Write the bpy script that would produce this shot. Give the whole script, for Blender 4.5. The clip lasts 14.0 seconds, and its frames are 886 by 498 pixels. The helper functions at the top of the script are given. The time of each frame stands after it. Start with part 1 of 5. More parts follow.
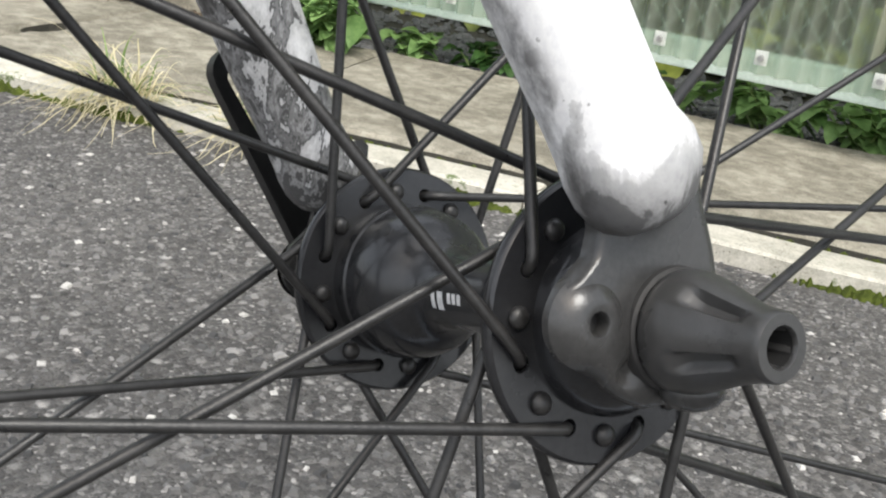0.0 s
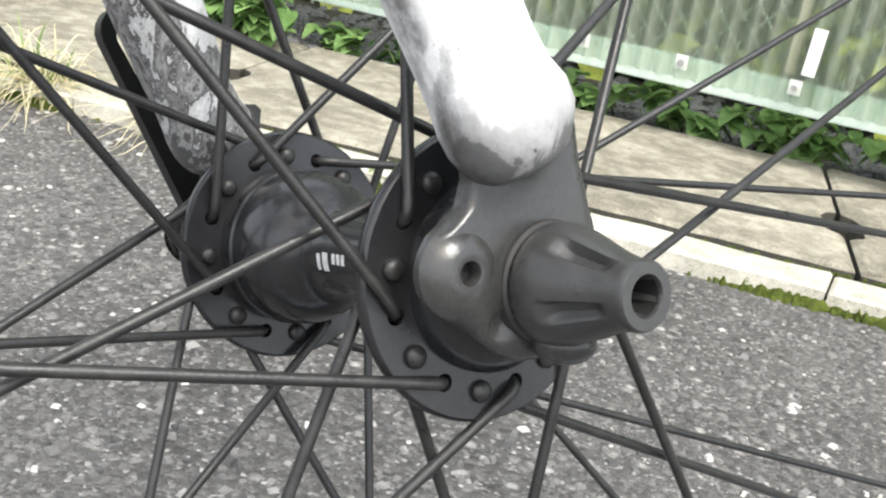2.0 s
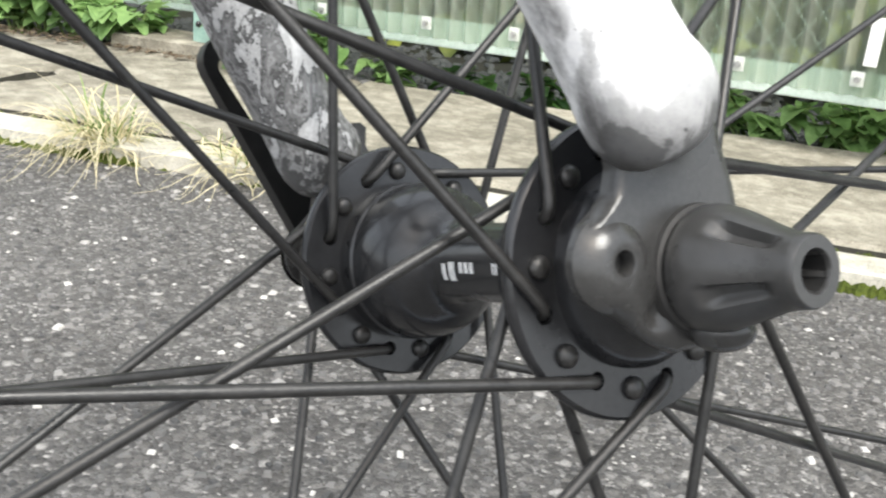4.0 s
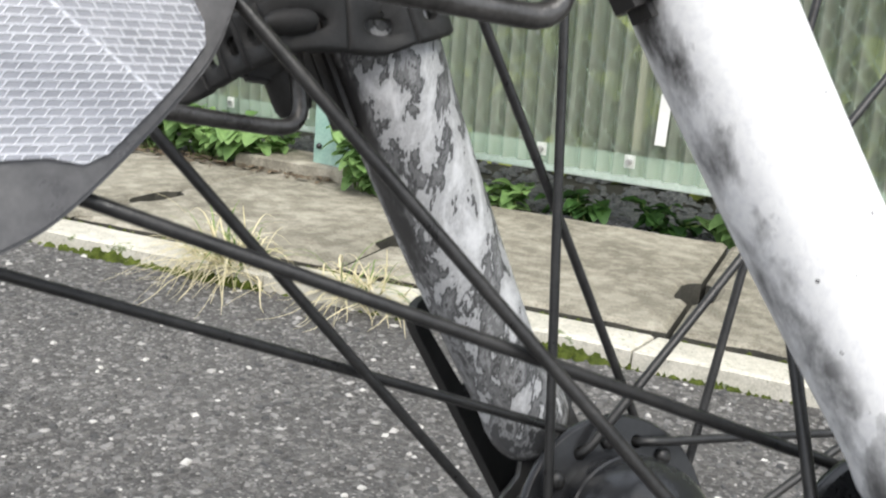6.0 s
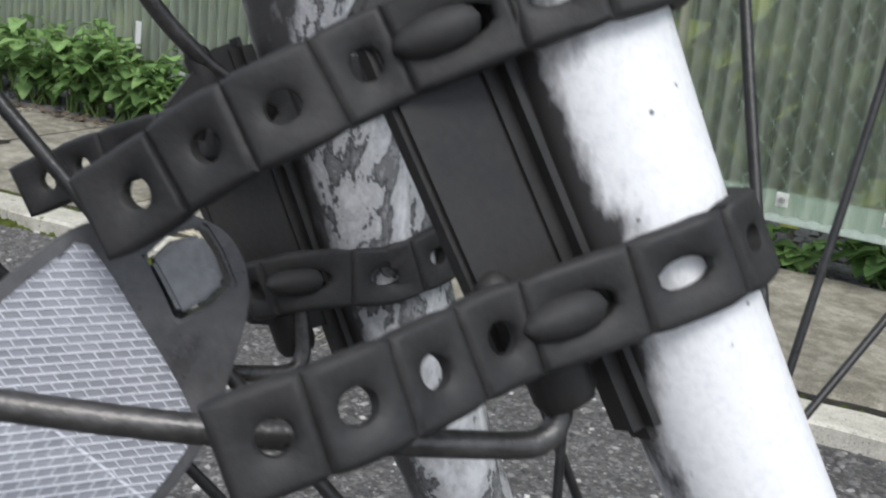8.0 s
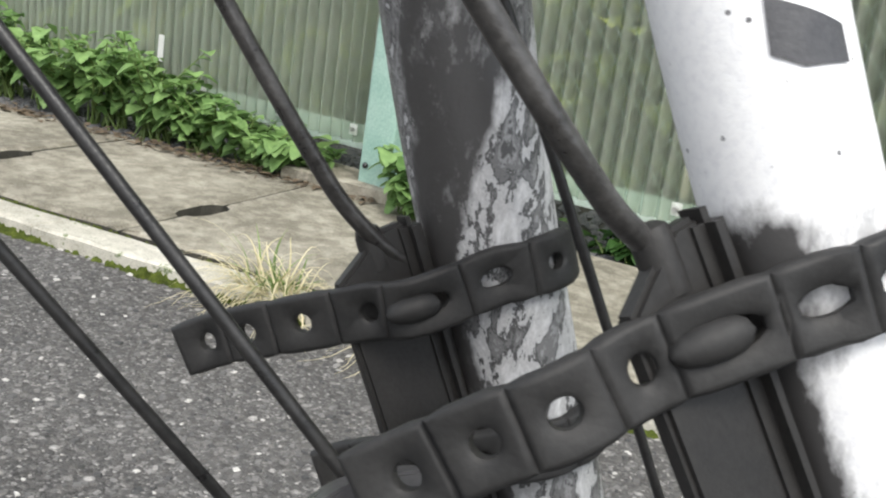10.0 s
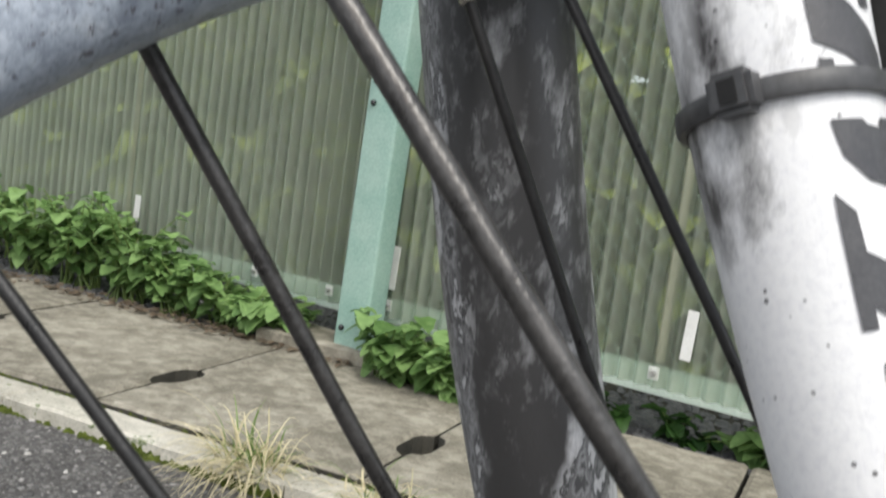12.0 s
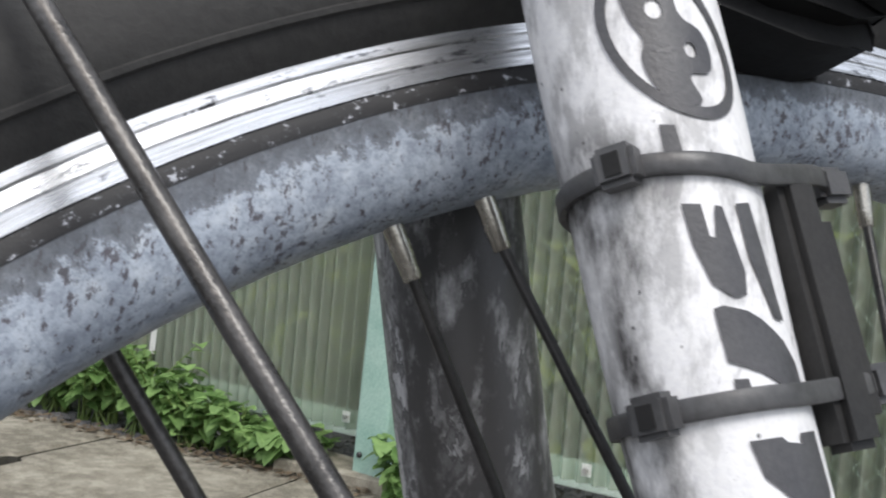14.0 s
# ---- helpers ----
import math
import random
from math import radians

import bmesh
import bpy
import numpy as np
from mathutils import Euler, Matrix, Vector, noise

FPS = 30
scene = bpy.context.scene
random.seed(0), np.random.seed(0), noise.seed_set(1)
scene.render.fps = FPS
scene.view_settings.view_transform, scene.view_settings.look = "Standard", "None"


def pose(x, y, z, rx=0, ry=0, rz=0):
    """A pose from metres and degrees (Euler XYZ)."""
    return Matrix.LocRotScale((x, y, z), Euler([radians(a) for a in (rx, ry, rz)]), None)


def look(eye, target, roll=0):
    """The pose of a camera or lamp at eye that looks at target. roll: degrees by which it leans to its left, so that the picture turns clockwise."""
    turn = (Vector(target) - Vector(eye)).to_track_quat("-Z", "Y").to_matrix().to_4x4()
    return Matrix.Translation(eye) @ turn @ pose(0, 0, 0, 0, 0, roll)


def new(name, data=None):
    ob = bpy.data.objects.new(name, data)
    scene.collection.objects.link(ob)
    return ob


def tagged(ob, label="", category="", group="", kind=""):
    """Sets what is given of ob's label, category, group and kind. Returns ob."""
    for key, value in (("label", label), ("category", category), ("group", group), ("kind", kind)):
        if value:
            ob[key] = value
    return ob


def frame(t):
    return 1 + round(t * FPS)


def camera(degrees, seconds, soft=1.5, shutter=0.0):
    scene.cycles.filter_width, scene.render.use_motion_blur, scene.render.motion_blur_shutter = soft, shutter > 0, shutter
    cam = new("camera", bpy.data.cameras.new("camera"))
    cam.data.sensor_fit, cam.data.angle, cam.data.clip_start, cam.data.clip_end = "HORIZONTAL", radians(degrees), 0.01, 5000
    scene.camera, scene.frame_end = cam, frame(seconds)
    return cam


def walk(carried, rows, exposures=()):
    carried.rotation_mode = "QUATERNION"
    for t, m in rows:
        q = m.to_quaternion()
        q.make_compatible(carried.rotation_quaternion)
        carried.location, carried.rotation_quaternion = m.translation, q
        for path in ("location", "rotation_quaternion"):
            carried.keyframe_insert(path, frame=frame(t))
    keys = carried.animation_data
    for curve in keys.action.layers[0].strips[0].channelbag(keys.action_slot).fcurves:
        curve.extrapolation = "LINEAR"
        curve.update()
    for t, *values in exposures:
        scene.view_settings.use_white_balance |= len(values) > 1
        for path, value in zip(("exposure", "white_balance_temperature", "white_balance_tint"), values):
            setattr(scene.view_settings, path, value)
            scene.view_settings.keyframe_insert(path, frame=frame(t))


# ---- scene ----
cam = camera(45.78, 14.0, soft=2.1, shutter=0.5)
PATH = [
    (0.0, pose(0.0729, -0.1684, 0.3801, 68.82, -8.08, 29.53)),
    (0.5, pose(0.0735, -0.1676, 0.3772, 68.20, -9.46, 29.52)),
    (1.0, pose(0.0799, -0.1668, 0.3782, 68.59, -10.66, 27.87)),
    (1.5, pose(0.0836, -0.1660, 0.3758, 68.90, -9.76, 26.87)),
    (2.0, pose(0.0816, -0.1658, 0.3741, 69.44, -10.27, 26.09)),
    (2.2, pose(0.0822, -0.1631, 0.3733, 69.84, -10.34, 25.68)),
    (4.3, pose(0.0655, -0.1728, 0.3671, 70.92, -4.09, 28.22)),
    (4.5, pose(0.0618, -0.1766, 0.3676, 71.08, -4.39, 29.64)),
    (5.0, pose(0.0514, -0.1776, 0.3774, 72.48, -4.03, 31.47)),
    (5.5, pose(0.0429, -0.1778, 0.3924, 74.87, -4.42, 33.05)),
    (6.0, pose(0.0424, -0.1739, 0.3980, 75.88, -4.82, 33.18)),
    (6.5, pose(0.0447, -0.1722, 0.4101, 76.69, -5.01, 33.17)),
    (7.0, pose(0.0410, -0.1661, 0.4176, 76.27, -4.93, 34.01)),
    (7.5, pose(0.0353, -0.1574, 0.4319, 75.00, -5.15, 35.60)),
    (8.0, pose(0.0323, -0.1611, 0.4472, 74.27, -6.66, 35.01)),
    (8.5, pose(0.0192, -0.1676, 0.4541, 72.81, -7.72, 36.31)),
    (9.0, pose(0.0136, -0.1720, 0.4587, 73.40, -7.52, 36.21)),
    (9.2, pose(0.0123, -0.1720, 0.4648, 73.90, -7.66, 36.05)),
    (11.3, pose(-0.0118, -0.1864, 0.4840, 77.15, -10.10, 34.89)),
    (11.5, pose(-0.0126, -0.1848, 0.4913, 79.09, -9.28, 34.37)),
    (12.0, pose(-0.0195, -0.1880, 0.5055, 82.77, -8.74, 33.73)),
    (12.5, pose(-0.0173, -0.1882, 0.5150, 85.43, -7.52, 33.47)),
    (13.0, pose(-0.0113, -0.1839, 0.5221, 87.67, -7.09, 33.04)),
    (13.5, pose(-0.0090, -0.1833, 0.5289, 89.16, -6.25, 33.38)),
    (14.0, pose(-0.0128, -0.1841, 0.5339, 88.52, -6.10, 34.56)),
]

walk(cam, PATH, exposures=((0.0, 0.85, 6450, 8), (0.5, 1.2, 6450, 8), (1.0, 1.35, 6450, 8), (2.0, 1.4, 6450, 7), (4.4, 1.3, 6450, 7), (5.0, 1.3, 6450, 7), (5.5, 0.95, 6400, 8), (6.0, 0.9, 6350, 8), (6.5, 0.7, 6250, 8), (7.0, 0.35, 6100, 10), (7.5, 0.2, 6050, 10),
                          (8.0, 0.3, 6050, 9), (9.2, 0.7, 6250, 8), (11.5, 0.8, 6450, 7), (12.0, 0.45, 6400, 8), (12.5, 0.5, 6300, 9), (13.0, 0.35, 6250, 9), (13.5, 0.35, 6250, 10), (14.0, 0.32, 6250, 10)))

# the bicycle's own frame: origin on the axle, y along the axle away from the viewer, wheel in the x-z plane
BIKE = pose(0, 0, 0.3020, -18.70, 6.583, 58.16)

# ---- light: a bright overcast sky ----
world = bpy.data.worlds.new("sky")
scene.world = world
world.use_nodes = True
nt = world.node_tree
bg = nt.nodes["Background"]
sky = nt.nodes.new("ShaderNodeTexSky")
sky.sky_type = "NISHITA"
sky.sun_disc = False
sky.sun_elevation, sky.sun_rotation = radians(58), radians(150)
sky.air_density, sky.dust_density, sky.ozone_density = 1.0, 6.0, 1.0
grey = nt.nodes.new("ShaderNodeMixRGB")
grey.blend_type = "MIX"
grey.inputs[0].default_value = 0.55
grey.inputs[2].default_value = (8.0, 8.2, 8.6, 1)
nt.links.new(sky.outputs[0], grey.inputs[1])
nt.links.new(grey.outputs[0], bg.inputs[0])
bg.inputs[1].default_value = 0.13
sun_data = bpy.data.lights.new("sun", "SUN")
sun_data.energy, sun_data.angle, sun_data.color = 1.3, radians(22), (1.0, 0.97, 0.92)
sun = new("sun", sun_data)
sun.matrix_world = look((1.6, -0.9, 3.0), (0, 0, 0.3))


# ---- materials ----
def material(name, rough=0.6, metal=0.0, spec=0.5):
    m = bpy.data.materials.new(name)
    m.use_nodes = True
    b = m.node_tree.nodes["Principled BSDF"]
    b.inputs["Roughness"].default_value = rough
    b.inputs["Metallic"].default_value = metal
    b.inputs["Specular IOR Level"].default_value = spec
    return m, m.node_tree, b


def add(t, kind, **vals):
    n = t.nodes.new(kind)
    for k, v in vals.items():
        n.inputs[k.replace("_", " ")].default_value = v
    return n


def coords(t, where="Object"):
    return t.nodes.new("ShaderNodeTexCoord").outputs[where]


def noise_tex(t, co, scale, detail=5.0, rough=0.6, stretch=None):
    n = add(t, "ShaderNodeTexNoise", Scale=scale, Detail=detail, Roughness=rough)
    if stretch:
        mp = t.nodes.new("ShaderNodeMapping")
        mp.inputs["Scale"].default_value = stretch
        t.links.new(co, mp.inputs[0])
        co = mp.outputs[0]
    t.links.new(co, n.inputs["Vector"])
    return n.outputs["Fac"]


def ramp(t, fac, stops):
    r = t.nodes.new("ShaderNodeValToRGB")
    e = r.color_ramp.elements
    while len(e) < len(stops):
        e.new(0.5)
    for el, (p, c) in zip(e, stops):
        el.position, el.color = p, (*c, 1) if len(c) == 3 else c
    t.links.new(fac, r.inputs[0])
    return r.outputs[0]


def mixc(t, fac, a, b, mode="MIX"):
    n = t.nodes.new("ShaderNodeMixRGB")
    n.blend_type = mode
    for sock, v in zip(n.inputs, (fac, a, b)):
        if hasattr(v, "is_linked"):
            t.links.new(v, sock)
        elif isinstance(v, (int, float)):
            sock.default_value = v
        else:
            sock.default_value = (*v, 1)
    return n.outputs[0]


def bump(t, b, height, strength=0.3, dist=0.002):
    n = add(t, "ShaderNodeBump", Strength=strength, Distance=dist)
    t.links.new(height, n.inputs["Height"])
    t.links.new(n.outputs[0], b.inputs["Normal"])


def g(v):
    return (v, v, v)


def simple(name, lo, hi, scale=60, rough=0.6, metal=0.0, bump_amt=0.15, bump_dist=0.0006, fine=700, spec=0.5):
    """Two tones mixed by a coarse noise, with a fine grain and matching relief."""
    m, t, b = material(name, rough, metal, spec)
    co = coords(t)
    a = noise_tex(t, co, scale)
    f = noise_tex(t, co, fine, 3)
    c = ramp(t, a, [(0.32, lo), (0.68, hi)])
    c = mixc(t, 0.25, c, ramp(t, f, [(0.3, [x * 0.6 for x in lo]), (0.7, [min(1, x * 1.3) for x in hi])]))
    t.links.new(c, b.inputs["Base Color"])
    bump(t, b, f, bump_amt, bump_dist)
    rr = ramp(t, a, [(0.3, g(max(0.05, rough - 0.1))), (0.7, g(min(1, rough + 0.1)))])
    t.links.new(rr, b.inputs["Roughness"])
    return m


M_RUBBER = simple("black_rubber", (0.017, 0.017, 0.017), (0.034, 0.033, 0.032), 70, 0.58, fine=900, spec=0.35)
M_PLASTIC = simple("black_plastic", (0.015, 0.0143, 0.0135), (0.03, 0.0285, 0.027), 60, 0.5, fine=1100, spec=0.38)
M_HUB = simple("black_hub_paint", (0.015, 0.0155, 0.017), (0.023, 0.0235, 0.025), 60, 0.2, bump_amt=0.04)
M_SPOKE = simple("black_spoke", (0.018, 0.018, 0.018), (0.042, 0.041, 0.04), 250, 0.36, 0.3, fine=1500)
M_LEVER = simple("glossy_black_lever", (0.008, 0.008, 0.008), (0.016, 0.016, 0.016), 90, 0.42, spec=0.25)
M_DROP = simple("dark_grey_cast", (0.03, 0.0298, 0.0295), (0.046, 0.0457, 0.045), 60, 0.24, 0.0, 0.08, fine=1100)
M_NUT = simple("grey_resin", (0.03, 0.0298, 0.0295), (0.046, 0.0457, 0.045), 60, 0.3, 0.0, 0.06)
M_TIE = simple("weathered_grey_nylon", (0.04, 0.04, 0.041), (0.09, 0.09, 0.092), 130, 0.42)
# near black, paints the shade inside bores and slots
M_HOLE_SHADE = simple("recess_shade_black", (0.006, 0.006, 0.006), (0.012, 0.012, 0.012), 200, 0.8)
M_WIRE = simple("steel_wire_dark", (0.045, 0.043, 0.041), (0.13, 0.125, 0.12), 160, 0.32, 0.65, 0.3, 0.0005, 900)
M_NIPPLE = simple("plated_brass", (0.35, 0.33, 0.28), (0.6, 0.58, 0.52), 300, 0.22, 0.95, fine=1500)
M_TYRE = simple("tyre_rubber", (0.018, 0.018, 0.018), (0.04, 0.039, 0.037), 40, 0.75, fine=500, bump_amt=0.4)
M_PAD = simple("brake_rubber", (0.007, 0.007, 0.0075), (0.014, 0.014, 0.014), 120, 0.7, spec=0.25)
M_DECAL = simple("charcoal_decal", (0.055, 0.055, 0.06), (0.085, 0.085, 0.09), 200, 0.45, fine=1200)
M_PRINT = simple("white_print", (0.55, 0.55, 0.55), (0.75, 0.75, 0.75), 800, 0.5)
M_BOLT = simple("steel_bolt", (0.35, 0.35, 0.35), (0.62, 0.62, 0.6), 200, 0.35, 0.8)
M_POST = simple("mint_green_paint", (0.23, 0.39, 0.33), (0.38, 0.53, 0.46), 14, 0.5, fine=260, bump_amt=0.3, bump_dist=0.001)
M_RAIL = simple("pale_green_rail", (0.62, 0.74, 0.66), (0.74, 0.84, 0.75), 10, 0.6, fine=200)
M_MESH = simple("pale_green_wire", (0.36, 0.42, 0.37), (0.46, 0.52, 0.46), 30, 0.5)
M_LABEL = simple("white_plate", (0.72, 0.72, 0.68), (0.85, 0.85, 0.82), 30, 0.5)
M_WASHER = simple("milky_plastic_washer", (0.5, 0.52, 0.48), (0.66, 0.68, 0.63), 120, 0.25)
M_LITTER = simple("brown_leaf_litter", (0.05, 0.035, 0.022), (0.2, 0.15, 0.095), 60, 0.8)
M_CHIP = simple("pale_quartz", (0.34, 0.33, 0.31), (0.66, 0.64, 0.6), 60, 0.6)
M_BATTEN = simple("weathered_batten", (0.36, 0.29, 0.2), (0.55, 0.46, 0.34), 20, 0.8)
M_STEM = simple("plant_stem", (0.1, 0.16, 0.04), (0.16, 0.22, 0.06), 40, 0.6)


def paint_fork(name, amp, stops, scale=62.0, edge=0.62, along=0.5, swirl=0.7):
    """White paint worn through: the leg's own wear (0 to 1), broken up by noise, runs through rings of peeled paint."""
    m, t, b = material(name, 0.42)
    co = coords(t)
    wear = t.nodes.new("ShaderNodeAttribute")
    wear.attribute_name = "wear"
    n1 = t.nodes.new("ShaderNodeTexNoise")
    for k, v in (("Scale", scale), ("Detail", 6.0), ("Roughness", edge), ("Distortion", swirl)):
        n1.inputs[k].default_value = v
    mp = t.nodes.new("ShaderNodeMapping")
    mp.inputs["Scale"].default_value = (1.0, 1.0, along)
    t.links.new(co, mp.inputs[0])
    t.links.new(mp.outputs[0], n1.inputs["Vector"])
    mid = noise_tex(t, co, 210, 6, 0.7, (1.0, 1.0, 0.6))
    fine = noise_tex(t, co, 900, 4)
    k1 = t.nodes.new("ShaderNodeMath")
    k1.operation = "MULTIPLY_ADD"
    k1.inputs[1].default_value, k1.inputs[2].default_value = amp, -0.5 * amp
    t.links.new(n1.outputs["Fac"], k1.inputs[0])
    k2 = t.nodes.new("ShaderNodeMath")
    k2.operation = "ADD"
    t.links.new(k1.outputs[0], k2.inputs[0])
    t.links.new(wear.outputs["Fac"], k2.inputs[1])
    k3 = t.nodes.new("ShaderNodeMath")
    k3.operation = "MULTIPLY_ADD"
    k3.inputs[1].default_value = amp * 0.35
    t.links.new(mid, k3.inputs[0])
    t.links.new(k2.outputs[0], k3.inputs[2])
    out = ramp(t, k3.outputs[0], [(p, g(v)) for p, v in stops])
    out = mixc(t, 1.0, out, ramp(t, fine, [(0.25, (0.88, 0.88, 0.9)), (0.55, (1.0, 1.0, 1.0))]), "MULTIPLY")
    pit = add(t, "ShaderNodeTexVoronoi", Scale=330.0)
    t.links.new(co, pit.inputs["Vector"])
    spots = ramp(t, pit.outputs["Distance"], [(0.08, g(1)), (0.13, g(0))])
    sel = ramp(t, mid, [(0.52, g(0)), (0.57, g(0.9))])
    out = mixc(t, mixc(t, 1.0, spots, sel, "MULTIPLY"), out, (0.05, 0.05, 0.052))
    # dark road film; on the far leg it also holds painted shade
    dirt_shade = t.nodes.new("ShaderNodeAttribute")
    dirt_shade.attribute_name = "dirt_shade"
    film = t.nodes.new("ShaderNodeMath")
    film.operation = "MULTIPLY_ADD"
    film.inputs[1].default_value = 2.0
    t.links.new(dirt_shade.outputs["Fac"], film.inputs[0])
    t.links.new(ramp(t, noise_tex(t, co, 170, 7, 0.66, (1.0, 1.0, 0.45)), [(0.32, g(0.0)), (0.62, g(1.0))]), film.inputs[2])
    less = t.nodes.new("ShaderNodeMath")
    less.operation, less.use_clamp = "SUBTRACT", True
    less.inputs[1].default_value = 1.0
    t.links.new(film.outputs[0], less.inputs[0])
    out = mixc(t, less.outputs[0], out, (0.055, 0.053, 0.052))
    t.links.new(out, b.inputs["Base Color"])
    bump(t, b, mixc(t, 0.7, fine, k3.outputs[0]), 0.3, 0.0007)
    t.links.new(ramp(t, mid, [(0.3, g(0.55)), (0.7, g(0.34))]), b.inputs["Roughness"])
    return m


M_LEG_NEAR = paint_fork("white_fork_paint", 1.15, [(0.0, 0.85), (0.52, 0.82), (0.55, 0.62), (0.66, 0.5), (0.69, 0.4), (0.84, 0.34), (0.94, 0.26), (1.0, 0.12)], 130.0, 0.66, 0.5)
M_LEG_FAR = paint_fork("scraped_white_fork_paint", 1.5, [(0.25, 0.7), (0.4, 0.55), (0.46, 0.42), (0.49, 0.54), (0.53, 0.42), (0.545, 0.06), (0.585, 0.075), (0.61, 0.19), (0.67, 0.15), (0.7, 0.32), (0.75, 0.24), (0.775, 0.07), (1.0, 0.1)], 185.0, 0.66, 0.38, 0.35)


def round_coords(t, radial, turn):
    """Coordinates that follow the wheel: distance from the axle and angle round it."""
    sx = t.nodes.new("ShaderNodeSeparateXYZ")
    t.links.new(coords(t), sx.inputs[0])
    ang = t.nodes.new("ShaderNodeMath")
    ang.operation = "ARCTAN2"
    t.links.new(sx.outputs[2], ang.inputs[0])
    t.links.new(sx.outputs[0], ang.inputs[1])
    flat = t.nodes.new("ShaderNodeCombineXYZ")
    t.links.new(sx.outputs[0], flat.inputs[0])
    t.links.new(sx.outputs[2], flat.inputs[1])
    ln = t.nodes.new("ShaderNodeVectorMath")
    ln.operation = "LENGTH"
    t.links.new(flat.outputs[0], ln.inputs[0])
    out = t.nodes.new("ShaderNodeCombineXYZ")
    for k, (src, f) in enumerate(((ln.outputs["Value"], radial), (ang.outputs[0], turn))):
        mu = t.nodes.new("ShaderNodeMath")
        mu.operation = "MULTIPLY"
        mu.inputs[1].default_value = f
        t.links.new(src, mu.inputs[0])
        t.links.new(mu.outputs[0], out.inputs[k])
    return out.outputs[0]


def rim_mat():
    m, t, b = material("blue_grey_rim_paint", 0.45)
    co = coords(t)
    a = noise_tex(t, co, 60, 7, 0.7)
    f = noise_tex(t, co, 760, 6, 0.7, (1.0, 1.0, 0.5))
    s = noise_tex(t, co, 1100, 4, 0.6)
    c = ramp(t, noise_tex(t, co, 170, 6, 0.75), [(0.32, (0.2, 0.23, 0.28)), (0.5, (0.38, 0.43, 0.5)), (0.7, (0.56, 0.61, 0.66))])
    c = mixc(t, ramp(t, s, [(0.38, g(0.5)), (0.5, g(0))]), c, (0.2, 0.23, 0.28))
    both = mixc(t, 0.3, f, a)
    c = mixc(t, ramp(t, both, [(0.405, g(0.9)), (0.45, g(0))]), c, (0.07, 0.06, 0.07))
    # brake dust: thickest under the black band, running down in streaks
    far = t.nodes.new("ShaderNodeSeparateXYZ")
    t.links.new(round_coords(t, 1.0, 0.0), far.inputs[0])
    edge = t.nodes.new("ShaderNodeMapRange")
    for k, v in (("From Min", 0.268), ("From Max", 0.2785), ("To Min", -0.25), ("To Max", 0.32)):
        edge.inputs[k].default_value = v
    t.links.new(far.outputs[0], edge.inputs["Value"])
    dust = t.nodes.new("ShaderNodeMath")
    dust.operation = "ADD"
    t.links.new(edge.outputs[0], dust.inputs[0])
    t.links.new(noise_tex(t, round_coords(t, 300.0, 85.0), 1.0, 7, 0.75), dust.inputs[1])
    c = mixc(t, ramp(t, dust.outputs[0], [(0.53, g(0)), (0.58, g(0.65)), (0.8, g(0.9))]), c, (0.07, 0.075, 0.085))
    t.links.new(c, b.inputs["Base Color"])
    bump(t, b, f, 0.35, 0.0007)
    return m


def silver_mat():
    m, t, b = material("brushed_aluminium", 0.25, 1.0)
    f = noise_tex(t, round_coords(t, 1500.0, 9.0), 1.0, 5, 0.75)
    d = noise_tex(t, round_coords(t, 420.0, 30.0), 1.0, 5, 0.7)
    c = ramp(t, f, [(0.3, g(0.24)), (0.46, g(0.66)), (0.62, g(0.94))])
    c = mixc(t, ramp(t, d, [(0.36, g(0.8)), (0.42, g(0))]), c, (0.12, 0.12, 0.125))
    t.links.new(c, b.inputs["Base Color"])
    t.links.new(ramp(t, f, [(0.3, g(0.36)), (0.7, g(0.17))]), b.inputs["Roughness"])
    bump(t, b, f, 0.12, 0.0003)
    return m


def grime_mat():
    m, t, b = material("grimy_black_band", 0.6)
    d = noise_tex(t, round_coords(t, 500.0, 90.0), 1.0, 5, 0.7)
    t.links.new(ramp(t, d, [(0.54, (0.016, 0.016, 0.017)), (0.6, (0.045, 0.045, 0.05)), (0.64, (0.46, 0.48, 0.52))]), b.inputs["Base Color"])
    bump(t, b, d, 0.3, 0.0006)
    return m


M_RIM, M_SILVER, M_RIMBLACK = rim_mat(), silver_mat(), grime_mat()


